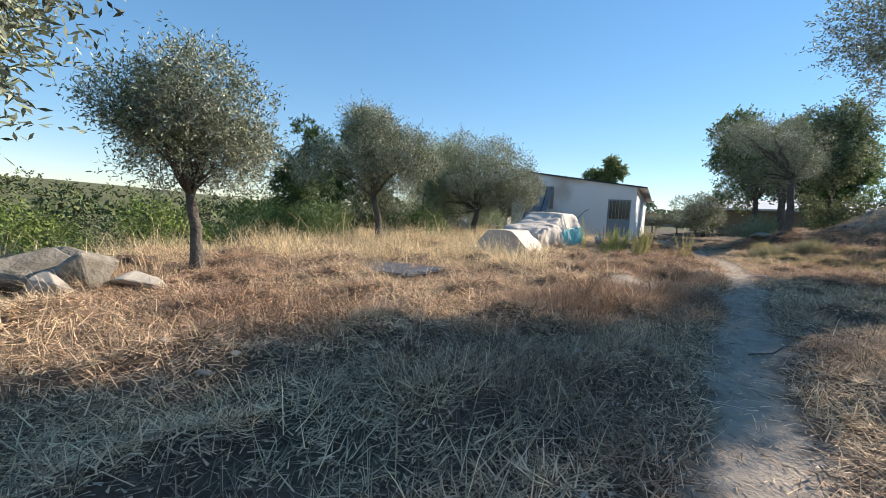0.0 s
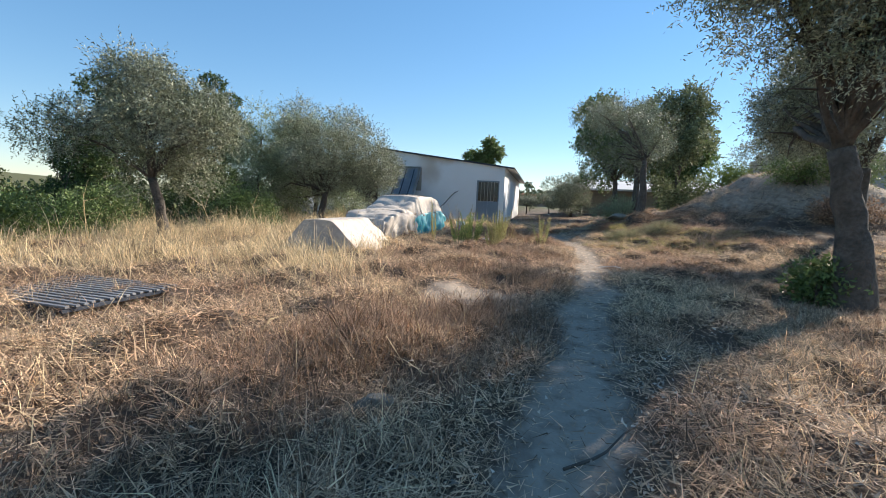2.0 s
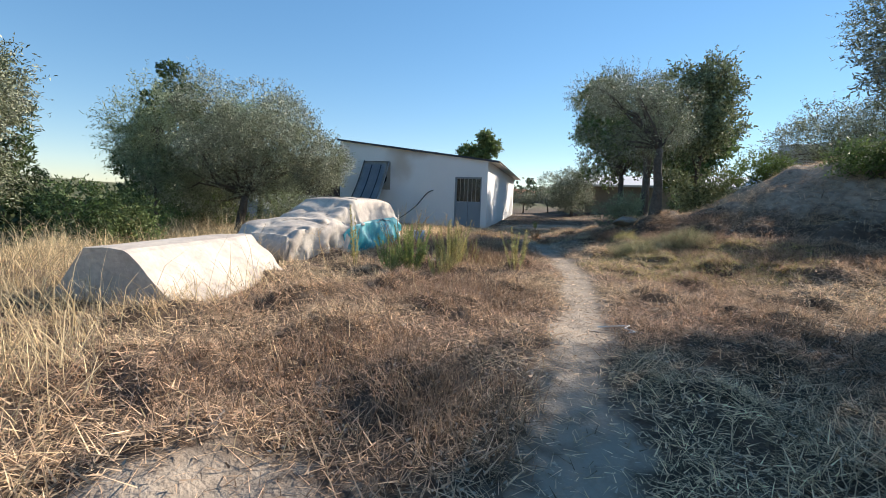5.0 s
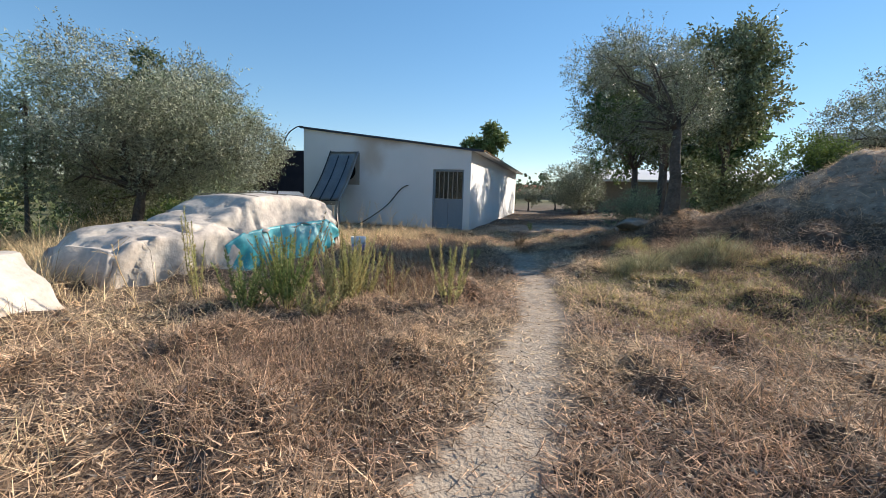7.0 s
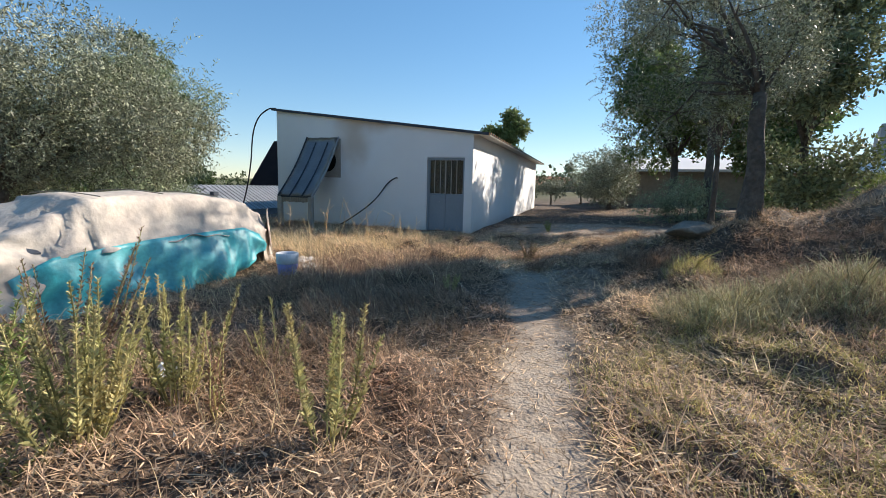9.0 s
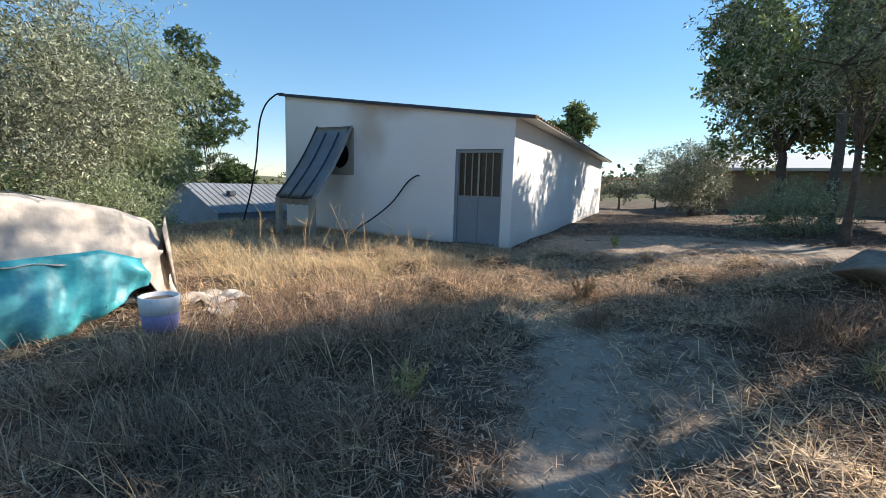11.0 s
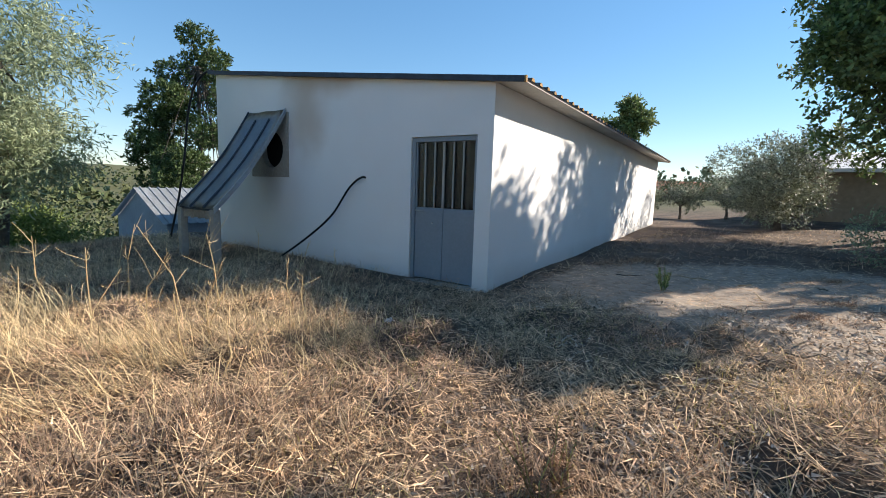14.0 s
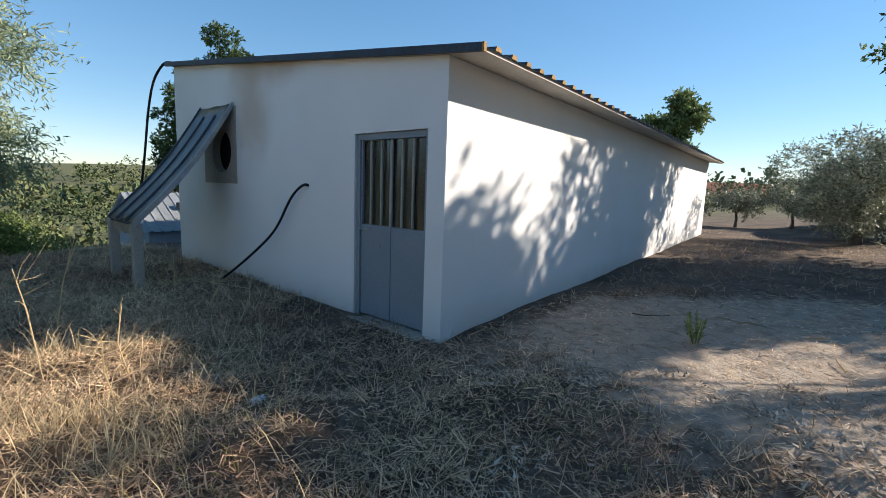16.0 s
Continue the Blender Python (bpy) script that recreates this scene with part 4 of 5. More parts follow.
for i in range(18):
    x, y = rng_s.uniform(10.8, 15.5), rng_s.uniform(20.0, 27.0)
    s = rng_s.uniform(0.012, 0.035)
    rock(x, y, (s * 1.4, s, s * 0.8), 20 + i % 5, "small stone lying on the sandy yard", M_ROCK if i % 2 else M_PALEROCK, rz=rng_s.uniform(0, 360))


# ---- bucket and scraps ----
def build_bucket():
    b = thing("plastic_bucket", pose(6.0, 17.7, gz(6.0, 17.7)), "dirty white and blue plastic bucket in the weeds", "bucket")
    for name, z0, z1, r0, r1, m in (("bucket_body", 0.0, 0.16, 0.125, 0.14, M_BUCKET), ("bucket_rim", 0.155, 0.30, 0.146, 0.152, M_PLASTIC)):
        bm = bmesh.new()
        n = 28
        prof = [(r0 - 0.01, z0), (r0, z0 + 0.006), (r1, z1 - 0.005), (r1 - 0.006, z1), (r1 - 0.014, z1 - 0.006), (r0 - 0.014, z0 + 0.01)]
        rings = [[bm.verts.new((r * math.cos(2 * math.pi * k / n), r * math.sin(2 * math.pi * k / n), z)) for k in range(n)] for r, z in prof]
        for a, c in zip(rings, rings[1:] + rings[:1]):
            for k in range(n):
                bm.faces.new((a[k], a[(k + 1) % n], c[(k + 1) % n], c[k]))
        part(name, bm, m, b, smooth=True)
    bm = bmesh.new()
    bmesh.ops.create_circle(bm, cap_ends=True, segments=28, radius=0.139, matrix=pose(0, 0, 0.262))
    part("contents", bm, M_SOIL2, b, "dry earth in the bucket")


M_BUCKET = mat("violet_blue_plastic", (0.30, 0.29, 0.55), 0.5, var=0.2, scale=6, fine=30, bump=0.1)
M_SOIL2 = mat("bucket_earth", (0.30, 0.23, 0.16), 0.95, var=0.3, scale=8, fine=50, bump=0.5)
build_bucket()


def scrap(x, y, size, seed, name, label, material, category):
    bm = bmesh.new()
    bmesh.ops.create_grid(bm, x_segments=14, y_segments=10, size=0.5)
    for w in bm.verts:
        p = w.co.copy()
        w.co = Vector((p.x * size[0] * 2, p.y * size[1] * 2, size[2] * (0.6 + noise.noise(p * 4 + Vector((seed, 0, 0))) + 0.5 * noise.noise(p * 9 + Vector((0, seed, 0))))))
    bmesh.ops.solidify(bm, geom=bm.faces[:], thickness=0.004)
    ob = new(name, finish(name, bm, material, True))
    ob.matrix_world = pose(x, y, gz(x, y) + 0.01, 0, 0, seed * 47)
    return tagged(ob, label, category)


scrap(5.98, 18.72, (0.3, 0.22, 0.07), 1, "tarpaulin_scrap", "crumpled pale tarpaulin end lying in straw", M_TARP, "tarpaulin")
scrap(6.2, 18.45, (0.2, 0.13, 0.05), 2, "tarpaulin_scrap", "crumpled pale tarpaulin end lying in straw", M_TARP, "tarpaulin")
scrap(5.63, 14.48, (0.10, 0.06, 0.05), 3, "paper_scrap", "crumpled white paper among shaded weeds", M_PLASTIC, "litter")
scrap(0.62, 4.65, (0.03, 0.025, 0.035), 4, "paper_scrap", "small white and blue paper scrap on straw", M_PLASTIC, "litter")
scrap(9.0, 21.9, (0.05, 0.04, 0.03), 5, "paper_scrap", "small white paper scrap on dry grass", M_PLASTIC, "litter")


# ---- outbuildings and the distance ----
def build_low_shed():
    """A low gabled shed with pale ribbed roofing on lower ground."""
    # ridge from the gable apex towards the white shed's back
    s = thing("low_shed", pose(0.2, 30.0, 0, 0, 0, 58.8), "low blue-grey shed with a pale ribbed metal roof", "shed")
    ridge, eave, half, length = 1.22, 0.33, 1.6, 6.5
    bm = bmesh.new()
    front = [(-0.0, -half, -2.2), (0.0, half, -2.2), (0.0, half, eave - 0.05), (0.0, 0, ridge - 0.05), (0.0, -half, eave - 0.05)]
    a = [bm.verts.new(p) for p in front]
    b = [bm.verts.new((length, y, z)) for _, y, z in front]
    bm.faces.new(a[::-1])
    bm.faces.new(b)
    for i in range(5):
        bm.faces.new((a[i], a[(i + 1) % 5], b[(i + 1) % 5], b[i]))
    part("wall", bm, M_BLUEWALL, s, "blue-grey painted wall")
    for sign in (-1, 1):
        bm = bmesh.new()
        cols = []
        x = -0.15
        while x < length + 0.15:
            for dx, dz in ((0, 0), (0.14, 0), (0.16, 0.03), (0.20, 0.03), (0.22, 0)):
                cols.append([bm.verts.new((x + dx, sign * 0.0, ridge + dz)), bm.verts.new((x + dx, sign * (half + 0.15), eave - 0.05 + dz))])
            x += 0.24
        for p, q in zip(cols, cols[1:]):
            bm.faces.new((p[0], q[0], q[1], p[1]))
        bmesh.ops.solidify(bm, geom=bm.faces[:], thickness=0.01)
        part("roof_sheet", bm, M_PALEROOF, s)
    part("vent_cap", boxed((0.95, -0.95, 0.82), (1.2, -0.75, 0.98), 0.02), M_DARKSTEEL, s)


M_BLUEWALL = mat("blue_grey_paint", (0.31, 0.35, 0.41), 0.85, var=0.15, scale=1.5, fine=18, bump=0.1)
M_PALEROOF = mat("pale_zinc_roof", (0.55, 0.57, 0.58), 0.5, metal=0.3, var=0.15, scale=1, fine=8, bump=0.05)
build_low_shed()


def gabled(name, m, size, wall_h, roof_h, wall_mat, roof_mat, label, category="house", windows=0):
    """A plain gabled building: ridge along local x."""
    h = thing(name, m, label, category)
    L, W = size
    bm = bmesh.new()
    prof = [(-W / 2, -3), (W / 2, -3), (W / 2, wall_h), (0, wall_h + roof_h), (-W / 2, wall_h)]
    a = [bm.verts.new((-L / 2, y, z)) for y, z in prof]
    b = [bm.verts.new((L / 2, y, z)) for y, z in prof]
    bm.faces.new(a[::-1])
    bm.faces.new(b)
    for i in range(5):
        bm.faces.new((a[i], a[(i + 1) % 5], b[(i + 1) % 5], b[i]))
    part("wall", bm, wall_mat, h)
    for sg in (-1, 1):
        bm = bmesh.new()
        o = 0.35
        p = [(-L / 2 - o, sg * (W / 2 + o), wall_h - o * roof_h / W * 2 + 0.03), (L / 2 + o, sg * (W / 2 + o), wall_h - o * roof_h / W * 2 + 0.03), (L / 2 + o, 0, wall_h + roof_h + 0.03), (-L / 2 - o, 0, wall_h + roof_h + 0.03)]
        bm.faces.new([bm.verts.new(q) for q in p])
        bmesh.ops.solidify(bm, geom=bm.faces[:], thickness=0.12)
        part("roof", bm, roof_mat, h)
    for i in range(windows):
        x = -L / 2 + L * (i + 0.5) / windows
        part("window", boxed((x - 0.5, -W / 2 - 0.03, wall_h * 0.45), (x + 0.5, -W / 2 + 0.02, wall_h * 0.8), 0.01), M_HOLE, h)
    return h


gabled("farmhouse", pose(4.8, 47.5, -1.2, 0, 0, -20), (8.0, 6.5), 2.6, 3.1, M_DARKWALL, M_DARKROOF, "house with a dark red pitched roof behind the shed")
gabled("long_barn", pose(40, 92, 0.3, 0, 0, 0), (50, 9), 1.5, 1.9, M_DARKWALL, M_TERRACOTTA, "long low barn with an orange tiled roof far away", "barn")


def build_white_roof_building():
    """A long low building seen as a white roof edge over an earth-coloured wall."""
    w = thing("long_store", pose(33.5, 30.5, 0.4, 0, 0, -38), "long low store with a white roof and earth-brown wall", "building")
    part("wall", boxed((-12, 0, -1), (12, 6, 2.25), 0.02), M_EARTHWALL, w)
    bm = bmesh.new()
    a = [bm.verts.new((-12.4, y, z)) for y, z in ((-0.5, 2.26), (6.4, 2.26), (6.4, 3.3), (3.0, 3.3), (-0.5, 2.4))]
    b = [bm.verts.new((12.4, y, z)) for y, z in ((-0.5, 2.26), (6.4, 2.26), (6.4, 3.3), (3.0, 3.3), (-0.5, 2.4))]
    bm.faces.new(a[::-1])
    bm.faces.new(b)
    for i in range(5):
        bm.faces.new((a[i], a[(i + 1) % 5], b[(i + 1) % 5], b[i]))
    bmesh.ops.recalc_face_normals(bm, faces=bm.faces[:])
    part("roof", bm, M_WALL, w, "white sloping roof")


M_EARTHWALL = mat("earth_brown_wall", (0.34, 0.27, 0.2), 0.95, var=0.25, scale=0.5, fine=5, bump=0.2)
build_white_roof_building()


def build_tank():
    b = thing("concrete_building", pose(36.0, 32.4, 0, 0, 0, -52), "tall bare concrete building with a pale flat roof", "building")
    part("wall", boxed((0, 0, -1), (14, 8, 5.55), 0.03), M_GREYWALL, b)
    part("roof", boxed((0.35, -0.2, 5.56), (14.2, 8.2, 6.05), 0.03), M_PALEROOF, b, "pale roof parapet")
    # A solid black box stands in for the slot's unlit inside.
    part("opening", boxed((2.6, -0.02, 4.9), (4.4, 0.1, 5.35), 0.01), M_HOLE, b, "dark slot opening")
    part("chimney", tube([(0.6, 0.3, 6.05), (0.6, 0.3, 6.25)], 0.12, 10), M_CONC, b)


M_GREYWALL = mat("bare_concrete_wall", (0.36, 0.36, 0.36), 0.9, var=0.2, scale=0.6, fine=6, bump=0.2)
build_tank()


# ---- more trees ----
tree("broadleaf_tree", (22.0, 31.0), [(0, 0, 0), (0.1, 0, 1.5), (0.1, 0.1, 2.6)], puffs(np.random.default_rng(31), (0, 0.0, 5.0), (3.0, 3.0, 3.3), 34, 0.85), 31, "tall leafy green tree beside the yard", "tree", M_LEAF, 3600, per=8, length=0.18, width=0.1, reach=0.45, radius=0.22, limbs=26)
# Added out of view: its crown throws the shade strip before the shed.
tree("broadleaf_tree", (20.75, 27.35), [(0, 0, 0), (0.1, 0, 2.0), (0.1, 0.1, 3.6)], puffs(np.random.default_rng(38), (0, 0.0, 5.9), (0.95, 0.95, 1.3), 10, 0.55), 38, "leafy green tree added behind the yard's bushes to cast shade", "tree", M_LEAF, 1500, per=8, length=0.18, width=0.1, reach=0.45, radius=0.18, limbs=20)
tree("broadleaf_tree", (26.0, 30.0), [(0, 0, 0), (0.1, 0, 1.5), (0.1, 0.1, 2.6)], puffs(np.random.default_rng(32), (0, 0.0, 4.6), (3.0, 3.0, 3.0), 34, 0.95), 32, "leafy green tree beside the yard", "tree", M_LEAF, 3600, per=7, length=0.2, width=0.11, reach=0.45, radius=0.22, limbs=22)
# Unseen tree, placed and thinned only for its dappled shadow on the grass.
tree("broadleaf_tree", (18.8, 24.7), [(0, 0, 0), (0.05, 0, 1.3), (0.1, 0.1, 2.4)], puffs(np.random.default_rng(39), (0, 0.0, 4.3), (1.2, 1.0, 1.4), 11, 0.42), 39, "leafy green tree added at the yard's edge to cast shade", "tree", M_LEAF2, 650, per=8, length=0.12, width=0.06, reach=0.42, radius=0.1, limbs=22)
olive((21.5, 17.5), [(0, 0, 0), (0.1, 0, 0.8), (0.1, 0, 1.5)], (0, 0, 3.0), (2.4, 2.2, 1.7), 33, "olive tree standing beyond the spoil heap", 3600, n=22, r=0.75, radius=0.18, length=0.09, width=0.024)
tree("olive_tree", (13.9, 10.9), [(0, 0, 0), (0.05, 0, 0.9), (0.1, 0, 1.7)], puffs(np.random.default_rng(84), (0, 0.1, 4.7), (1.9, 1.9, 1.3), 16, 0.6) + puffs(np.random.default_rng(85), (-0.3, -0.2, 2.9), (1.7, 1.7, 0.8), 11, 0.55), 34, "tall olive tree beside the spoil heap", "tree", M_OLIVE, 5200, radius=0.16, limbs=22, group="olive trees")
tree("young_willow", (-0.6, 19.6), [(0, 0, 0), (0.0, 0.1, 1.4), (0.1, 0.1, 2.8)], puffs(np.random.default_rng(36), (0, 0, 2.6), (0.9, 0.9, 1.7), 14, 0.4), 36, "thin feathery sapling between the olives", "tree", M_WILLOW, 900, per=14, length=0.09, width=0.018, reach=0.5, radius=0.04, limbs=14, droop=0.2)


def bush(x, y, size, seed, label, material, twigs, length=0.075, width=0.034, per=6, group="bushes", name="bush"):
    rng = np.random.default_rng(seed)
    root = thing(name, pose(x, y, gz(x, y)), label, "bush", group)
    blobs = puffs(rng, (0, 0, size[2] * 0.5), (size[0] * 0.75, size[1] * 0.75, size[2] * 0.45), 9, 0.42 * min(size))
    bm = bmesh.new()
    for _ in range(12):
        e = Vector(blob_points(rng, blobs, 1, 0.3)[0][0])
        tube([(0.1 * rng.normal(), 0.1 * rng.normal(), -0.1), e * 0.5 + Vector(rng.normal(size=3)) * 0.05, e], [0.02, 0.013, 0.005], 5, bm)
    part("stem", bm, M_BARK, root)
    crown = new("foliage", mesh_np("foliage", foliage(rng, blobs, twigs, per, length, width, 0.3, 0.2, 0.4), 4, material))
    crown.parent = root
    return root


B = M_BUSH
bush(-7.5, 9.5, (1.3, 1.2, 1.2), 41, "bright green bush below the dry field", B, 1500)
bush(-6.0, 11.0, (1.4, 1.2, 1.1), 42, "bright green bush below the dry field", B, 1500)
bush(-4.5, 12.8, (1.4, 1.3, 1.3), 43, "green bush behind the young olive", B, 1500)
bush(-9.6, 10.5, (1.8, 1.5, 1.5), 44, "bright green bush below the dry field", B, 1500)
bush(-3.6, 15.6, (1.6, 1.3, 1.3), 45, "dark green bush behind tall straw", M_LEAF, 1700)
bush(-5.6, 16.5, (1.8, 1.5, 1.6), 46, "dark green bush behind tall straw", M_LEAF, 1700)
bush(-0.8, 17.3, (1.3, 1.2, 1.1), 47, "dark green bush behind tall straw", M_LEAF, 1500)
bush(0.3, 21.6, (1.6, 1.3, 1.6), 48, "dark green bush beside the olive", M_LEAF, 1700)
bush(2.3, 22.4, (1.5, 1.4, 1.3), 49, "green bush by the corner of the yard", M_WILLOW, 1500, length=0.09, width=0.02)
bush(-1.2, 24.0, (1.8, 1.6, 1.6), 50, "yellow-green bush in shade", B, 1700)
bush(0.5, 26.8, (1.6, 1.4, 1.4), 51, "yellow-green bush near the low shed", B, 1500)
bush(-4.0, 27.0, (2.2, 2.0, 1.9), 52, "yellow-green bush near the low shed", B, 1700)
bush(19.5, 26.8, (2.0, 1.5, 1.5), 53, "dusty green bush behind the sandy yard", M_WILLOW, 1500, length=0.09, width=0.03)
bush(22.5, 26.0, (2.0, 1.5, 1.7), 54, "dusty green bush behind the sandy yard", M_LEAF, 1500, length=0.09, width=0.04)
bush(15.7, 13.6, (1.0, 1.0, 0.8), 55, "dark scrubby bush on the spoil heap", M_LEAF, 800)
bush(17.0, 12.9, (1.2, 1.0, 1.0), 59, "dark scrubby bush on the spoil heap", M_LEAF, 900)
bush(16.9, 17.2, (1.2, 1.0, 0.8), 60, "leafy green bush on the spoil heap", B, 900)
bush(14.9, 11.6, (1.0, 0.9, 0.8), 71, "dry brown bush at the foot of the heap", M_WEED, 800)
bush(20.3, 20.3, (1.5, 1.2, 1.2), 56, "leafy green bush beside the spoil heap", B, 1500, length=0.08, width=0.04)
bush(7.4, 7.25, (0.3, 0.3, 0.5), 57, "low green shrub at the foot of the old olive", M_LEAF, 600)
bush(24.5, 22.5, (2.2, 1.6, 1.8), 58, "leafy green bush beside the spoil heap", B, 1500, length=0.09, width=0.045)


def far_wood():
    """Scrub on the falling land and woods on the far hills."""
    rng = np.random.default_rng(77)
    out = []
    n = 900
    a = rng.uniform(-1.35, 0.15, n)
    d = 14 * (22 ** rng.uniform(0, 1, n))
    x, y = d * np.sin(a) - 2, d * np.cos(a) + 4
    keep = x < -6 + np.maximum(y - 8, -6) * 0.25
    x, y, d = x[keep], y[keep], d[keep]
    blobs = []
    for xx, yy, dd in zip(x, y, d):
        s = rng.uniform(0.5, 1.0) * (0.9 + 0.016 * dd)
        blobs.append((xx, yy, gz(xx, yy) + s * 0.55, s * 1.3, s * 1.3, s * 0.8))
    blobs = np.array(blobs)
    dist = np.hypot(blobs[:, 0], blobs[:, 1])
    for lo, hi, leaf, per in ((0, 40, 0.19, 240), (40, 110, 0.5, 120), (110, 900, 1.5, 72)):
        sel = blobs[(dist >= lo) & (dist < hi)]
        for b in sel:
            out.append(foliage(rng, [tuple(b)], per // 6, 6, leaf, leaf * 0.6, leaf * 1.5, 0, 0.6))
    return np.concatenate(out)


tagged(new("far_scrub", mesh_np("far_scrub", far_wood(), 4, M_FARWOOD)), "olive-green scrub and woods across the valley", "scrub", kind="stuff")


def orchard():
    rng = np.random.default_rng(78)
    out = []
    for i in range(50):
        x, y = rng.uniform(30, 70), rng.uniform(50, 74)
        s = rng.uniform(0.9, 1.3)
        out.append(foliage(rng, [(x, y, gz(x, y) + 1.5, s * 1.2, s * 1.2, s * 0.7)], 45, 5, 0.3, 0.13, 0.4, 0, 0.5))
    for i in range(90):
        a = rng.uniform(0.05, 1.2)
        d = rng.uniform(110, 200)
        x, y = d * math.sin(a), d * math.cos(a)
        s = rng.uniform(2, 3.5)
        out.append(foliage(rng, [(x, y, gz(x, y) + s * 0.7, s * 1.5, s * 1.5, s)], 25, 5, 1.1, 0.7, 1.0, 0, 0.5))
    return np.concatenate(out)


tagged(new("far_orchard", mesh_np("far_orchard", orchard(), 4, M_OLIVEFAR)), "rows of small olive trees beyond the shed", "orchard", kind="stuff")

# ---- grass ----
def blades(rng, x, y, h, lean, width, curve=0.5, lift=0.0, heading=None):
    """Bent blades rooted at x, y: five vertices each."""
    n = len(x)
    z = height(x, y) + lift
    a = rng.uniform(0, 2 * math.pi, n) if heading is None else heading + rng.normal(0, 0.95, n)
    d = np.stack([np.cos(a), np.sin(a), np.zeros(n)], 1)
    s = np.stack([-np.sin(a), np.cos(a), np.zeros(n)], 1)
    s = s * np.cos(0.6) + d * (np.sin(0.6) * rng.choice([-1, 1], n))[:, None]
    up = np.array([0, 0, 1.0])
    root = np.stack([x, y, z - 0.01], 1)
    l1 = lean * rng.uniform(0.4, 1.4, n)
    l2 = l1 + curve * rng.uniform(0.2, 1.6, n)
    e1 = d * np.sin(l1)[:, None] + up * np.cos(l1)[:, None]
    e2 = d * np.sin(np.minimum(l2, 2.0))[:, None] + up * np.cos(np.minimum(l2, 2.0))[:, None]
    hh = h[:, None]
    mid = root + e1 * hh * 0.55
    tip = mid + e2 * hh * 0.45
    tip[:, 2] = np.maximum(tip[:, 2], height(tip[:, 0], tip[:, 1]) + 0.01)
    w = (width * rng.uniform(0.7, 1.4, n))[:, None]
    return np.stack([root - s * w * 0.5, root + s * w * 0.5, mid + s * w * 0.42, mid - s * w * 0.42, tip], 1)


def blade_mesh(name, chunks, material):
    v = np.concatenate(chunks)
    n = len(v)
    me = bpy.data.meshes.new(name)
    me.vertices.add(n * 5)
    me.vertices.foreach_set("co", v.astype(np.float32).ravel())
    base = (np.arange(n) * 5)[:, None]
    loops = (base + np.array([0, 1, 2, 3, 3, 2, 4])).ravel().astype(np.int32)
    me.loops.add(len(loops))
    me.loops.foreach_set("vertex_index", loops)
    me.polygons.add(n * 2)
    start = (np.arange(n) * 7)[:, None] + np.array([0, 4])
    me.polygons.foreach_set("loop_start", start.ravel().astype(np.int32))
    me.polygons.foreach_set("loop_total", np.tile([4, 3], n).astype(np.int32))
    me.update(calc_edges=True)
    me.materials.append(material)
    return me


def scatter(rng, box_, per_m2, keep):
    x0, x1, y0, y1 = box_
    n = int((x1 - x0) * (y1 - y0) * per_m2)
    x, y = rng.uniform(x0, x1, n), rng.uniform(y0, y1, n)
    k = rng.uniform(0, 1, n) < keep(x, y)
    return x[k], y[k]


def clump(x, y, f=1.0, seed=0.0):
    return 0.5 + 0.5 * np.clip(waves(1.3 * f * x + seed, 1.1 * f * y + 2 * seed) * 1.1 + 0.5 * waves(3.9 * f * x + 5, 3.5 * f * y + seed), -1, 1)


def bare_at(x, y):
    b = sstep(0.42, 0.16, track_distance(x, y) + 0.1 * waves(2.3 * x, 2.1 * y)) * sstep(19.5, 17.5, y)
    b = np.maximum(b, sstep(0.9, 0.4, np.hypot((x - 2.9) / 1.0, (y - 8.0) / 0.8) + 0.15 * waves(2 * x, 3 * y)) * 0.9)
    b = np.maximum(b, sstep(1.0, 0.7, np.hypot((x - 14.6) / 4.6, (y - 23.5) / 3.6) + 0.14 * waves(x, y)))
    b = np.maximum(b, 0.65 * sstep(1.0, 0.5, np.hypot((x - 9.6) / 1.1, (y - 17.2) / 1.9) + 0.2 * waves(2 * x, 2 * y)))
    b = np.maximum(b, 0.75 * sstep(1.05, 0.6, np.hypot((x - 16.9) / 3.0, (y - 14.9) / 3.3) + 0.2 * waves(1.5 * x, 1.5 * y)))
    b = np.maximum(b, sstep(1.0, 0.7, np.hypot((x - 17.5) / 5.0, (y - 20.0) / 1.5) + 0.14 * waves(x, y)))
    return b


def in_shed(x, y):
    dx, dy = x - 10.05, y - 23.366
    lx, ly = dx * 0.8555 - dy * 0.5177, dx * 0.5177 + dy * 0.8555
    return (lx > -6.6) & (lx < 0.03) & (ly > -0.02) & (ly < 15.3)


def in_car(x, y):
    dx, dy = x - 5.55, y - 18.25
    s, w = dx * -0.55 + dy * -0.835, dx * 0.835 + dy * -0.55
    car_ = (s > -0.2) & (s < 4.4) & (w > -1.62) & (w < 0.05)
    ex, ey = x - 1.2, y - 11.8
    d, r = ex * 0.385 + ey * 0.923, ex * 0.866 - ey * 0.5
    return car_ | ((d > -0.05) & (d < 2.6) & (r > -0.45) & (r < 0.55))


def tall_zone(x, y):
    """Where the straw stands tall."""
    left = sstep(2.9, 1.9, x - 0.25 * (y - 12)) * sstep(8.6, 10.2, y + 0.35 * np.maximum(0, x)) * sstep(24, 20, y)
    strip = sstep(-3.6, -5.0, x) * sstep(5.8, 7.2, y) * sstep(16, 12, y) * 0.6
    return np.maximum(left, strip) * sstep(-9.5, -7, x)


def open_ground(x, y):
    return np.where(in_shed(x, y) | in_car(x, y), 0.0, 1.0) * (1 - bare_at(x, y))


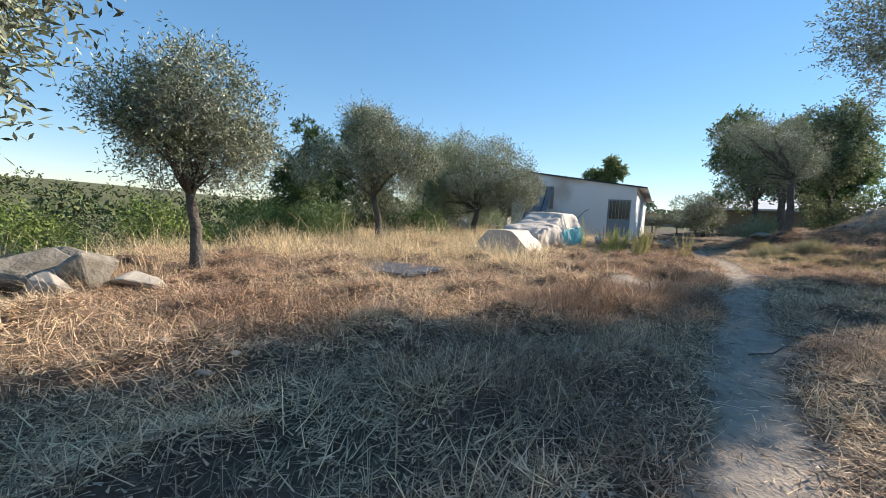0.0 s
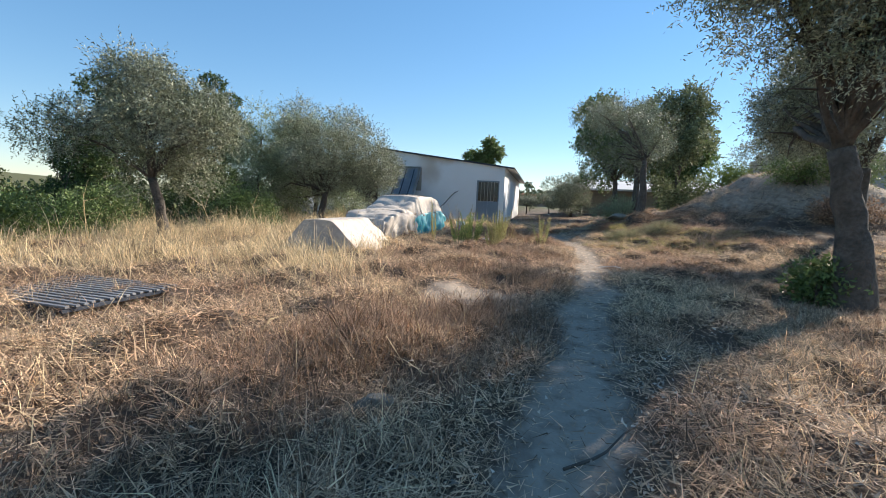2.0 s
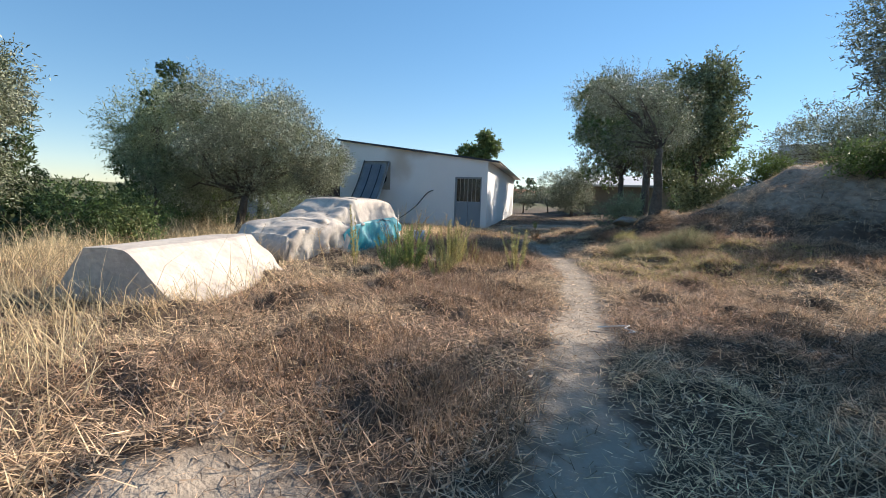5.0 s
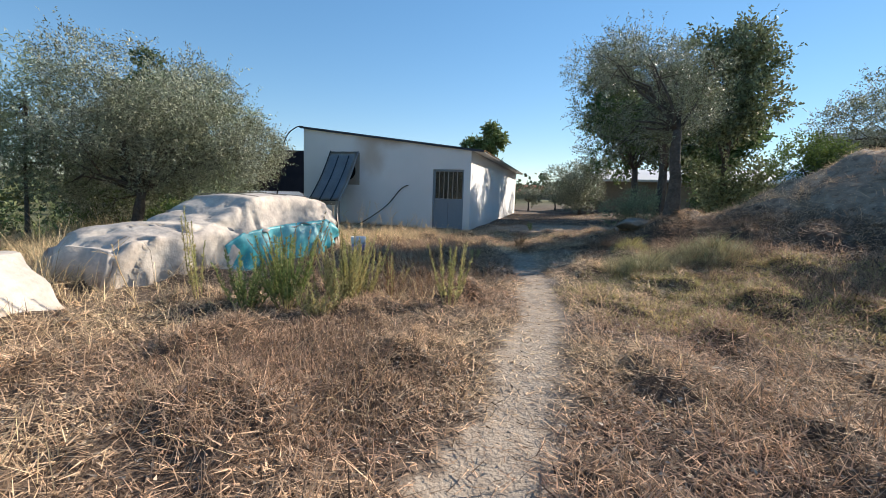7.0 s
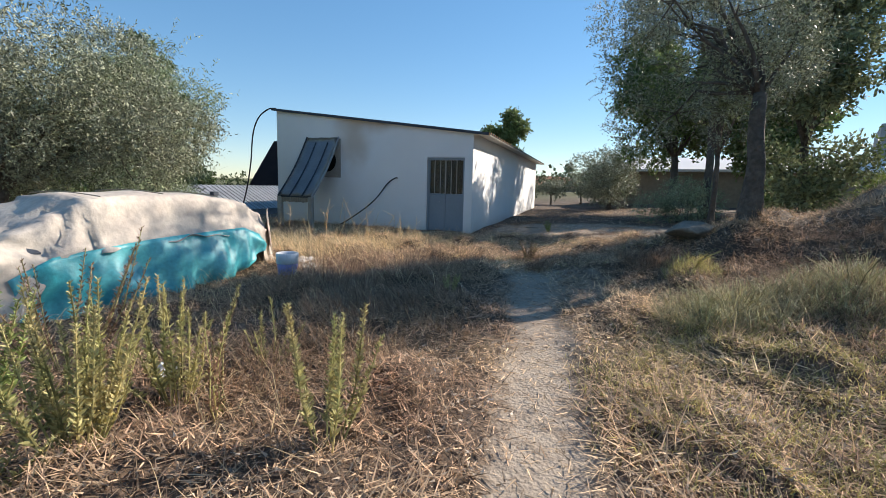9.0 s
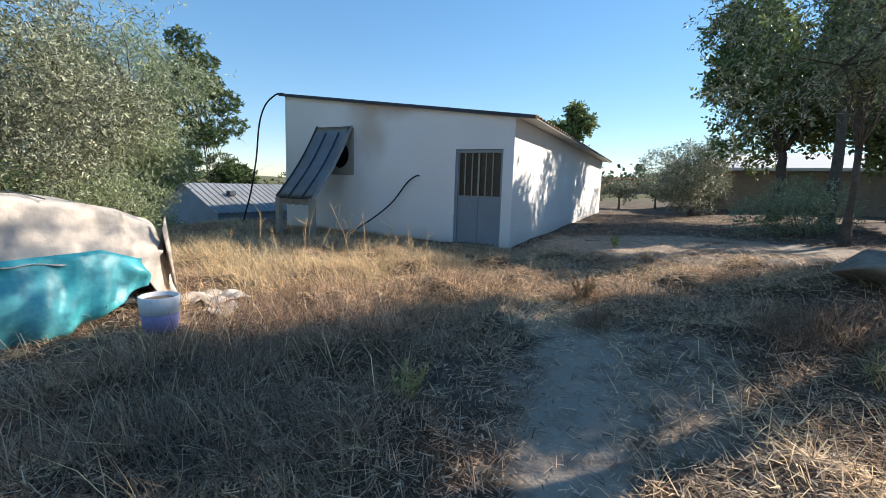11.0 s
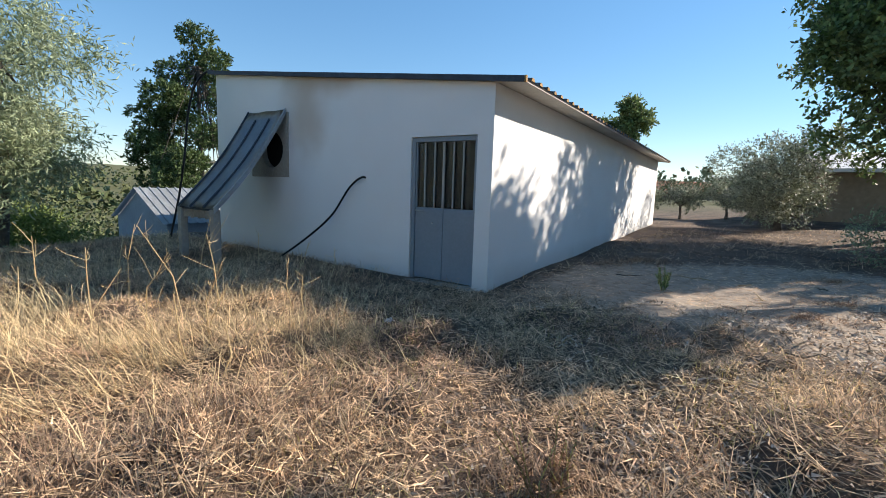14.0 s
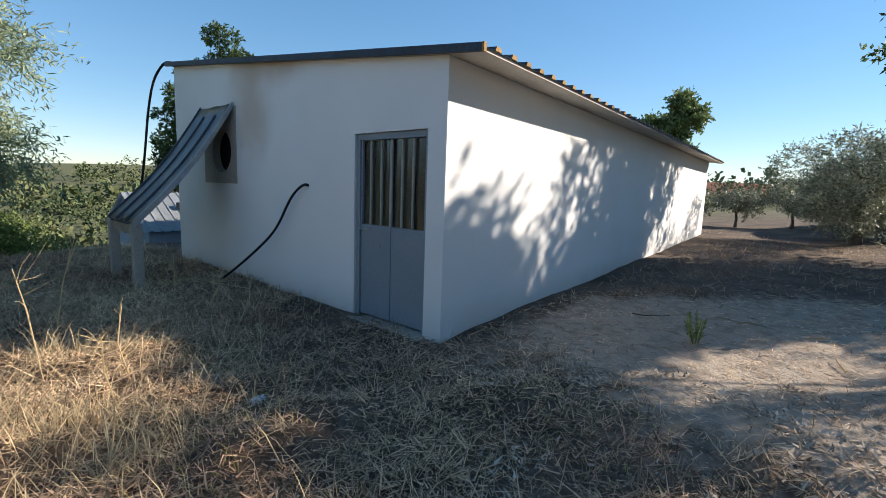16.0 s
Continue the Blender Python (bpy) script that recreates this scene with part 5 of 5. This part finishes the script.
gr = np.random.default_rng(91)
# trampled straw everywhere
def slivers(rng, x, y, length, width, tilt):
    """Single stalks lying about on the ground."""
    n = len(x)
    a = rng.uniform(0, 2 * math.pi, n)
    t = np.abs(rng.normal(0, tilt, n))
    d = np.stack([np.cos(a) * np.cos(t), np.sin(a) * np.cos(t), np.sin(t)], 1)
    s = np.stack([-np.sin(a), np.cos(a), rng.uniform(-0.7, 0.7, n)], 1)
    root = np.stack([x, y, height(x, y) + rng.uniform(0.0, 0.035, n)], 1)
    w = (width * rng.uniform(0.6, 1.5, n))[:, None]
    return np.stack([root - s * w * 0.5, root + s * w * 0.5, root + d * length[:, None]], 1).reshape(-1, 3)


def swirl(x, y):
    """The way in which the lodged stalks lie, drifting over the ground."""
    return 2.6 * waves(0.55 * x + 1, 0.6 * y) + 1.6 * waves(1.3 * x, 1.2 * y + 4) + 2.4


def lodged(rng, box_, per_m2, keep, lo, hi, width, lean=1.25, curve=0.5, lift=0.08):
    """Long stalks beaten down in swaths that lie over one another."""
    x, y = scatter(rng, box_, per_m2, keep)
    return blades(rng, x, y, rng.uniform(lo, hi, len(x)), lean, width, curve, rng.uniform(0, lift, len(x)), swirl(x, y))


litter = []
for bx, dens in (((-9, 12, 0.6, 7), 2600), ((-9, 13, 7, 13), 2000), ((-6, 17, 13, 19), 1700), ((2, 17, 19, 24), 2000), ((9, 22, 24, 34), 220), ((13, 24, 4, 24), 350)):
    x, y = scatter(gr, bx, dens, lambda x, y: open_ground(x, y) * (0.12 + 0.88 * clump(x, y, 2.1) ** 1.5) * (1 - 0.6 * tall_zone(x, y)))
    litter.append(slivers(gr, x, y, gr.uniform(0.05, 0.22, len(x)) * (0.6 + 0.8 * clump(x, y, 1.4)), 0.0068, 0.38))
for bx, dens in (((-4, 10, 0.6, 8), 2200), ((-2, 12, 8, 14), 2200), ((4, 13, 14, 19), 2200), ((6, 14.5, 19, 23.4), 2600)):
    x, y = scatter(gr, bx, dens, lambda x, y: open_ground(x, y) * (0.2 + 0.8 * clump(x, y, 3.1, 2.0) ** 1.4) * (1 - 0.7 * tall_zone(x, y)))
    litter.append(slivers(gr, x, y, gr.uniform(0.03, 0.12, len(x)), 0.0075, 0.3))
x, y = scatter(gr, (-1, 8, 22, 27.5), 1300, lambda x, y: open_ground(x, y))
litter.append(slivers(gr, x, y, gr.uniform(0.05, 0.2, len(x)), 0.0075, 0.4))
x, y = scatter(gr, (-2, 17, 1, 28), 460, lambda x, y: bare_at(x, y) * np.where(in_shed(x, y), 0, 1) * 0.8)
litter.append(slivers(gr, x, y, gr.uniform(0.04, 0.14, len(x)), 0.006, 0.1))
tagged(new("straw_litter", mesh_np("straw_litter", np.concatenate(litter), 3, M_STRAW)), "trampled dry straw covering the ground", "dry grass", kind="stuff")
flakes = []
for bx, dens in (((-3, 12, 0.6, 13), 420), ((4, 17, 13, 22), 300)):
    x, y = scatter(gr, bx, dens, lambda x, y: np.where(in_shed(x, y) | in_car(x, y), 0.0, 1.0) * (0.15 + 0.85 * sstep(-3.0, 0.5, (x - 0.55 * y))) * (1 - 0.8 * bare_at(x, y)))
    flakes.append(slivers(gr, x, y, gr.uniform(0.02, 0.05, len(x)), 0.013, 0.3))
x, y = scatter(gr, (10.5, 15.5, 18.2, 23.0), 900, lambda x, y: np.where(in_shed(x, y), 0.0, 1.0) * sstep(0.35, 0.75, clump(x, y, 1.1, 4.0)))
flakes.append(slivers(gr, x, y, gr.uniform(0.03, 0.08, len(x)), 0.016, 0.4))
tagged(new("leaf_litter", mesh_np("leaf_litter", np.concatenate(flakes), 3, M_FLAKE)), "pale fallen leaves scattered on the ground", "leaf litter", kind="stuff")
# short standing tufts
tufts = []
for bx, dens in (((-9, 12, 0.6, 8), 520), ((-9, 13, 8, 14), 420), ((-6, 17, 14, 23.5), 420), ((11, 22, 6, 22), 200), ((8, 20, 24, 38), 60)):
    x, y = scatter(gr, bx, dens, lambda x, y: open_ground(x, y) * clump(x, y, 1.7, 1.0) ** 2.5)
    tufts.append(blades(gr, x, y, gr.uniform(0.05, 0.22, len(x)) * (0.4 + 1.1 * clump(x, y, 1.7, 1.0)), 0.75, 0.005, 1.0))
tagged(new("grass_tufts", blade_mesh("grass_tufts", tufts, M_STRAW)), "short dry grass tufts", "dry grass", kind="stuff")
# tall straw
tall = []
x, y = scatter(gr, (-9.5, 3.5, 5.5, 24), 620, lambda x, y: open_ground(x, y) * tall_zone(x, y) * (0.25 + 0.75 * clump(x, y, 0.9, 3.0)))
tall.append(blades(gr, x, y, gr.uniform(0.25, 1.0, len(x)) * (0.25 + 1.0 * clump(x, y, 1.3, 3.0) ** 1.6), 0.75, 0.0052, 1.4, 0.0, np.where(gr.uniform(0, 1, len(x)) < 0.65, swirl(0.7 * x, 0.7 * y), gr.uniform(0, 6.3, len(x)))))
x, y = scatter(gr, (-9.5, 3.5, 6.5, 22), 16, lambda x, y: open_ground(x, y) * tall_zone(x, y))
tall.append(blades(gr, x, y, gr.uniform(0.5, 1.05, len(x)), 0.45, 0.005, 0.8))
x, y = scatter(gr, (3.2, 9.8, 13.5, 23.3), 80, lambda x, y: open_ground(x, y) * sstep(0.9, 1.5, track_distance(x, y)) * clump(x, y, 1.2, 4.0) ** 1.3)
tall.append(blades(gr, x, y, gr.uniform(0.15, 0.45, len(x)), 0.5, 0.004, 0.9))
x, y = scatter(gr, (-2, 9, 21.5, 27.5), 260, lambda x, y: open_ground(x, y) * clump(x, y, 1.5, 5.0) ** 1.5)
tall.append(blades(gr, x, y, gr.uniform(0.08, 0.35, len(x)), 0.6, 0.004, 0.9))
x, y = scatter(gr, (-8, 3.5, 3.5, 10), 70, lambda x, y: open_ground(x, y) * clump(x, y, 1.1, 6.0) ** 2 * sstep(0.7, 1.3, track_distance(x, y)))
tall.append(blades(gr, x, y, gr.uniform(0.15, 0.4, len(x)), 0.5, 0.004, 0.9))
for bx, dens, lo, hi in (((-6, 4, 2.5, 10.5), 130, 0.18, 0.42), ((-2, 8, 10.5, 15), 110, 0.15, 0.4), ((3.5, 10.5, 15, 22.5), 190, 0.15, 0.45), ((10, 14, 17.5, 21.5), 70, 0.1, 0.3)):
    tall.append(lodged(gr, bx, dens, lambda x, y: open_ground(x, y) * sstep(0.5, 1.1, track_distance(x, y)) * (0.08 + 0.92 * clump(x, y, 0.8, 11.0) ** 2.2), lo, hi, 0.0045))
# the high bank of fallen straw before the shed
for cx, cy, r, n, h in ((6.5, 20.2, 1.3, 2600, 0.36), (7.7, 20.9, 0.8, 1000, 0.28), (5.2, 21.0, 1.1, 1500, 0.45), (8.6, 21.2, 0.5, 600, 0.22), (7.3, 22.0, 0.5, 250, 0.35)):
    a, rr = gr.uniform(0, 2 * math.pi, n), r * np.sqrt(gr.uniform(0, 1, n))
    x, y = cx + rr * np.cos(a), cy + 0.75 * rr * np.sin(a)
    k = open_ground(x, y) > 0.5
    x, y, rr = x[k], y[k], rr[k]
    tall.append(blades(gr, x, y, gr.uniform(0.35, 1.0, len(x)) * h * 1.35, 1.1, 0.0045, 0.8, 0.16 * (1 - (rr / r) ** 2) * gr.uniform(0, 1, len(x)), swirl(x, y)))
tagged(new("tall_straw", blade_mesh("tall_straw", tall, M_TALL)), "tall standing golden straw", "dry grass", kind="stuff")
# brown weeds
brown = []
for cx, cy, r, n in ((2.3, 6.9, 1.3, 9000), (1.0, 5.9, 1.1, 6000), (0.2, 4.2, 1.2, 5000), (3.4, 9.6, 1.1, 5000), (5.3, 11.9, 1.2, 6000), (4.4, 8.6, 0.6, 2500), (-2.0, 5.4, 1.0, 3000), (11.4, 14.9, 1.2, 5000), (8.6, 19.3, 0.9, 3000), (10.2, 19.4, 0.35, 900), (7.0, 16.8, 1.3, 6000), (12.9, 25.6, 0.9, 2500), (12.2, 23.9, 0.5, 900), (11.8, 12.0, 1.0, 3000), (6.4, 6.0, 1.0, 2500), (5.2, 4.6, 1.0, 2500), (13.0, 15.6, 1.0, 2500), (8.2, 10.2, 0.8, 1500)):
    a, rr = gr.uniform(0, 2 * math.pi, n), r * np.sqrt(gr.uniform(0, 1, n))
    x, y = cx + rr * np.cos(a), cy + rr * np.sin(a)
    k = gr.uniform(0, 1, n) < open_ground(x, y) * (0.3 + 0.7 * clump(x, y, 2.2, 7.0))
    x, y = x[k], y[k]
    brown.append(blades(gr, x, y, gr.uniform(0.08, 0.34, len(x)) * (1.15 - rr[k] / r * 0.6), 0.5, 0.0042, 0.9))
for cx, cy, r, n in ((13.4, 22.4, 0.9, 2600), (14.7, 23.4, 1.1, 3000), (13.2, 26.6, 0.8, 2000), (14.2, 28.4, 0.9, 2000), (15.9, 25.2, 1.2, 2600), (12.3, 26.0, 0.5, 1200), (11.6, 22.6, 0.6, 900), (16.8, 22.2, 1.0, 1800)):
    a, rr = gr.uniform(0, 2 * math.pi, n), r * np.abs(gr.normal(0, 0.5, n))
    x, y = cx + rr * np.cos(a), cy + 0.7 * rr * np.sin(a)
    k = (~in_shed(x, y)) & (gr.uniform(0, 1, n) < clump(x, y, 2.6, 8.0) ** 1.5)
    x, y = x[k], y[k]
    brown.append(blades(gr, x, y, gr.uniform(0.02, 0.13, len(x)), 0.9, 0.005, 0.9))
for bx, dens, lo, hi in (((-3, 9, 1.5, 9), 420, 0.06, 0.22), ((1, 12.5, 9, 14), 420, 0.06, 0.22), ((4.5, 13, 14, 20), 480, 0.08, 0.26), ((9.2, 15.5, 4, 14), 240, 0.06, 0.2)):
    brown.append(lodged(gr, bx, dens, lambda x, y: open_ground(x, y) * sstep(0.35, 0.8, track_distance(x, y)) * (0.05 + 0.95 * clump(x, y, 1.0, 17.0) ** 1.8), lo, hi, 0.005, 1.0, 0.7, 0.05))
# a bank of long weeds in the olive's shade
for cx, cy, r, n, h in ((7.3, 18.6, 1.0, 1500, 0.32), (6.6, 18.1, 0.7, 700, 0.28), (8.3, 17.9, 0.7, 800, 0.26), (6.4, 16.6, 0.8, 1300, 0.32), (7.2, 15.6, 0.9, 1500, 0.34), (6.6, 14.6, 0.7, 1200, 0.34)):
    a, rr = gr.uniform(0, 2 * math.pi, n), r * np.sqrt(gr.uniform(0, 1, n))
    x, y = cx + rr * np.cos(a), cy + rr * np.sin(a)
    k = (open_ground(x, y) > 0.4) & (track_distance(x, y) > 0.45)
    x, y, rr = x[k], y[k], rr[k]
    brown.append(blades(gr, x, y, gr.uniform(0.35, 1.0, len(x)) * h * 1.2, 0.75, 0.004, 1.1, 0.08 * (1 - (rr / r) ** 2), swirl(x, y)))
tagged(new("brown_weeds", blade_mesh("brown_weeds", brown, M_WEED)), "reddish-brown dried weeds", "weeds", kind="stuff")
# yellow-green grass by the path
x, y = scatter(gr, (7.6, 13.2, 10.8, 16.2), 3800, lambda x, y: open_ground(x, y) * sstep(1.0, 0.55, np.hypot((x - 10.4) / 2.4, (y - 13.3) / 2.3)) * (0.1 + 0.9 * clump(x, y, 1.6, 9.0)))
low = [blades(gr, x, y, gr.uniform(0.04, 0.14, len(x)), 0.7, 0.0055, 0.9)]
x, y = scatter(gr, (8.5, 14.5, 17.5, 22.5), 500, lambda x, y: open_ground(x, y) * clump(x, y, 1.3, 9.0) ** 2)
low.append(blades(gr, x, y, gr.uniform(0.03, 0.16, len(x)), 0.6, 0.0045, 0.9))
tagged(new("yellow_grass", blade_mesh("yellow_grass", low, M_YELLOWGRASS)), "patchy yellow-green grass beside the path", "grass", kind="stuff")


# ---- weeds that stand apart ----
def mullein(x, y, stems, h, seed, label, spread=0.25, material=None, leaf=0.042, thick=1.0):
    """Upright leafy stalks from one root, each a spike of up-pointing leaves with a bushier head."""
    rng = np.random.default_rng(seed)
    root = thing("weed_plant", pose(x, y, gz(x, y)), label, "weed", "tall weeds")
    bm = bmesh.new()
    q = []
    for i in range(stems):
        a = rng.uniform(0, 2 * math.pi)
        b = Vector((math.cos(a), math.sin(a), 0)) * spread * math.sqrt(rng.uniform(0.02, 1))
        hh = h * rng.uniform(0.55, 1.05)
        tip = b * 1.45 + Vector((rng.normal() * 0.04, rng.normal() * 0.04, hh))
        pts = [b * 0.35 + Vector((0, 0, -0.03)), b * 0.95 + Vector((0, 0, hh * 0.4)), tip]
        tube(pts, [0.006, 0.005, 0.003], 5, bm)
        n = int(300 * hh * thick)
        t = rng.uniform(0.12, 1, n) ** 0.8
        c = np.array([list(pts[1].lerp(tip, (k - 0.4) / 0.6) if k > 0.4 else pts[0].lerp(pts[1], k / 0.4)) for k in t])
        g = rng.uniform(0, 2 * math.pi, n)
        up = rng.uniform(0.35, 1.5, n)
        d = np.stack([np.cos(g), np.sin(g), up], 1)
        d /= np.linalg.norm(d, axis=1)[:, None]
        s = np.cross(d, rng.normal(size=(n, 3)))
        s /= np.linalg.norm(s, axis=1)[:, None]
        L = (leaf * rng.uniform(0.6, 1.3, n) * (1.3 - 0.75 * t))[:, None]
        q.append(np.stack([c, c + d * L * 0.5 + s * L * 0.13, c + d * L, c + d * L * 0.5 - s * L * 0.13], 1).reshape(-1, 3))
    part("stem", bm, M_GREENWEED, root)
    lf = new("foliage", mesh_np("foliage", np.concatenate(q), 4, material or M_GREENWEED))
    lf.parent = root
    return root


M_FRESHWEED = mat("fresh_weed", (0.24, 0.31, 0.11), 0.65, var=0.3, scale=4, fine=14, bump=0, tint=(0.34, 0.38, 0.14), island=0.45, translucent=0.3)
mullein(6.78, 13.48, 8, 0.78, 61, "upright grey-green weed with leafy spikes", 0.2, leaf=0.046)
mullein(5.6, 13.55, 26, 0.84, 62, "bushy yellow-green weed beside the path", 0.26)
mullein(5.85, 14.15, 18, 0.78, 63, "bushy yellow-green weed before the turquoise tarpaulin", 0.3)
mullein(4.98, 13.75, 24, 0.8, 64, "leafy green weed before the turquoise tarpaulin", 0.26, M_FRESHWEED, 0.05)
mullein(4.6, 13.6, 16, 0.62, 65, "leafy green weed beside the covered car", 0.22, M_FRESHWEED, 0.05)
mullein(6.3, 14.7, 8, 0.5, 66, "thin brown-green weed in shade", 0.2, thick=0.5)
mullein(4.05, 13.95, 6, 1.05, 67, "tall thin weed before the covered car", 0.16, thick=0.6)
mullein(10.2, 19.4, 12, 0.38, 68, "dark dry weed on the shaded path", 0.12, M_WEED)
mullein(12.65, 24.05, 9, 0.36, 69, "small green weed on the sandy yard", 0.12, M_FRESHWEED)
mullein(5.0, 14.6, 14, 0.95, 70, "brown seeding weed beside the turquoise tarpaulin", 0.4, M_WEED, 0.045, 0.5)
mullein(6.15, 13.9, 7, 0.55, 71, "thin reddish dried weed beside the path", 0.15, M_WEED, 0.05, 0.5)
mullein(5.3, 13.3, 12, 0.45, 72, "low yellow-green weed beside the path", 0.25)
mullein(8.05, 16.55, 6, 0.3, 73, "small grey-green weed in the olive's shade", 0.1, leaf=0.05)


def broom_bush(x, y, size, twigs, seed, label, material):
    """A low sprawling bush of thin wiry stems with sparse small leaves."""
    rng = np.random.default_rng(seed)
    root = thing("broom_bush", pose(x, y, gz(x, y)), label, "bush", "wiry bushes")
    a = rng.uniform(0, 2 * math.pi, twigs)
    rr = np.sqrt(rng.uniform(0, 1, twigs))
    bx, by = size[0] * rr * np.cos(a) * 0.75, size[1] * rr * np.sin(a) * 0.75
    v = blades(rng, x + bx, y + by, size[2] * rng.uniform(0.3, 1.2, twigs) * (1.1 - 0.5 * rr), 0.8, 0.0042, 1.0, rng.uniform(0, 0.25, twigs) * size[2])
    v = v - np.array([x, y, gz(x, y)])
    bm = bmesh.new()
    for i in range(9):
        g, far = rng.uniform(0, 2 * math.pi), rng.uniform(0.3, 0.8)
        tip = Vector((size[0] * far * math.cos(g), size[1] * far * math.sin(g), size[2] * rng.uniform(0.5, 0.95)))
        tube([(0, 0, -0.04), tip * 0.5 + Vector((0, 0, 0.05)), tip], [0.005, 0.004, 0.002], 5, bm)
    part("stem", bm, material, root)
    tangle = new("foliage", blade_mesh("foliage", [v], material))
    tangle.parent = root
    return root


M_BROOM = mat("broom_stems", (0.30, 0.30, 0.15), 0.75, var=0.3, scale=2, fine=9, bump=0, tint=(0.42, 0.35, 0.20), island=0.6, translucent=0.2)
broom_bush(10.5, 14.9, (0.95, 0.75, 0.5), 2600, 81, "wiry grey-green bush spreading beside the path", M_BROOM)
broom_bush(11.5, 14.6, (0.8, 0.7, 0.5), 1800, 82, "wiry brown-green bush beside cut branches", M_BROOM)
broom_bush(11.3, 17.2, (0.7, 0.5, 0.42), 1200, 83, "reddish dry bush before the olive tree", M_WEED)
broom_bush(1.35, 6.5, (0.75, 0.7, 0.42), 1500, 84, "grey-brown wiry bush in dry grass", M_WEED)
broom_bush(2.5, 7.1, (0.6, 0.5, 0.32), 900, 85, "grey-brown wiry bush in dry grass", M_WEED)
broom_bush(11.2, 16.3, (0.5, 0.4, 0.3), 700, 86, "yellow dry bush at the edge of shade", M_YELLOWGRASS)
broom_bush(9.9, 18.2, (0.3, 0.35, 0.3), 500, 87, "dry brown tuft on the shaded path", M_WEED)


def dry_stalk(x, y, h, seed, label="pale dry branching stalk among straw"):
    rng = np.random.default_rng(seed)
    bm = bmesh.new()
    lean = Vector((rng.normal() * 0.25, rng.normal() * 0.25, 1)) * h
    p = [Vector((0, 0, -0.05)), lean * 0.5 + Vector(rng.normal(size=3)) * 0.04, lean]
    tube(p, [0.0062, 0.005, 0.0028], 5, bm)
    for _ in range(6):
        k = rng.uniform(0.35, 0.95)
        s = p[0].lerp(p[1], k * 2) if k < 0.5 else p[1].lerp(p[2], k * 2 - 1)
        e = s + Vector((rng.normal(), rng.normal(), abs(rng.normal()) + 0.3)) * 0.13 * h
        tube([s, s.lerp(e, 0.6) + Vector(rng.normal(size=3)) * 0.01, e], [0.0026, 0.002, 0.0014], 4, bm)
    ob = new("dry_stalk", finish("dry_stalk", bm, M_TALL))
    ob.matrix_world = pose(x, y, gz(x, y))
    return tagged(ob, label, "weed", "dry stalks")


rs = random.Random(8)
for i, (x, y, h) in enumerate(((6.3, 21.3, 0.7), (6.9, 21.2, 0.75), (7.6, 21.0, 0.55), (7.3, 20.7, 0.5), (7.9, 20.8, 0.45), (5.9, 20.8, 0.6), (8.1, 20.3, 0.4), (7.75, 20.5, 0.55), (6.6, 20.4, 0.5), (5.6, 21.6, 0.8), (-0.2, 10.4, 0.9), (0.4, 11.2, 0.85), (1.4, 10.7, 0.6), (-2.5, 12.0, 0.9), (7.3, 23.6, 0.5), (6.6, 24.0, 0.6), (7.9, 23.3, 0.45), (3.6, 13.6, 0.7), (-3.0, 9.3, 0.7), (7.0, 21.6, 0.95), (7.2, 21.9, 0.8), (6.2, 21.9, 0.85), (5.8, 22.2, 0.7), (8.3, 21.5, 0.55), (8.0, 21.9, 0.6), (7.5, 21.2, 0.7), (6.6, 20.9, 0.6), (5.2, 20.3, 0.65), (6.5, 22.6, 0.9), (8.7, 21.0, 0.4), (7.1, 19.3, 0.55), (6.2, 18.9, 0.6), (7.9, 18.4, 0.5))):
    dry_stalk(x, y, h, 200 + i)


wire_pts = [(6.23, 10.25), (6.35, 10.15), (6.51, 10.10), (6.38, 10.01), (6.42, 9.89), (6.33, 9.88)]
wire_path = [(x, y, gz(x, y) + 0.03 + 0.015 * (i % 2)) for i, (x, y) in enumerate(wire_pts)]
tagged(new("wire", finish("wire", tube(wire_path, 0.006, 6), M_PLASTIC, True)), "bent white wire lying on trampled straw", "wire")


def twig(x, y, length, seed, material=None):
    r = random.Random(seed)
    a = r.uniform(0, math.pi)
    pts = []
    for k in range(5):
        t = k / 4 - 0.5
        px_, py_ = x + math.cos(a) * t * length + r.gauss(0, 0.02), y + math.sin(a) * t * length + r.gauss(0, 0.02)
        pts.append((px_, py_, gz(px_, py_) + 0.02 + 0.02 * abs(r.gauss(0, 1))))
    return tagged(new("twig", finish("twig", tube(pts, [0.008, 0.008, 0.007, 0.005, 0.003], 6), material or M_BARK)), "dry fallen twig lying on the ground", "twig", "fallen twigs")


rt = random.Random(17)
for i in range(34):
    twig(rt.uniform(0.5, 4.5) if i < 8 else rt.uniform(9.2, 15.0), rt.uniform(3.5, 8.0) if i < 8 else rt.uniform(11.0, 25.5), rt.uniform(0.2, 0.7), 300 + i, M_BARK if i % 3 else M_TALL)
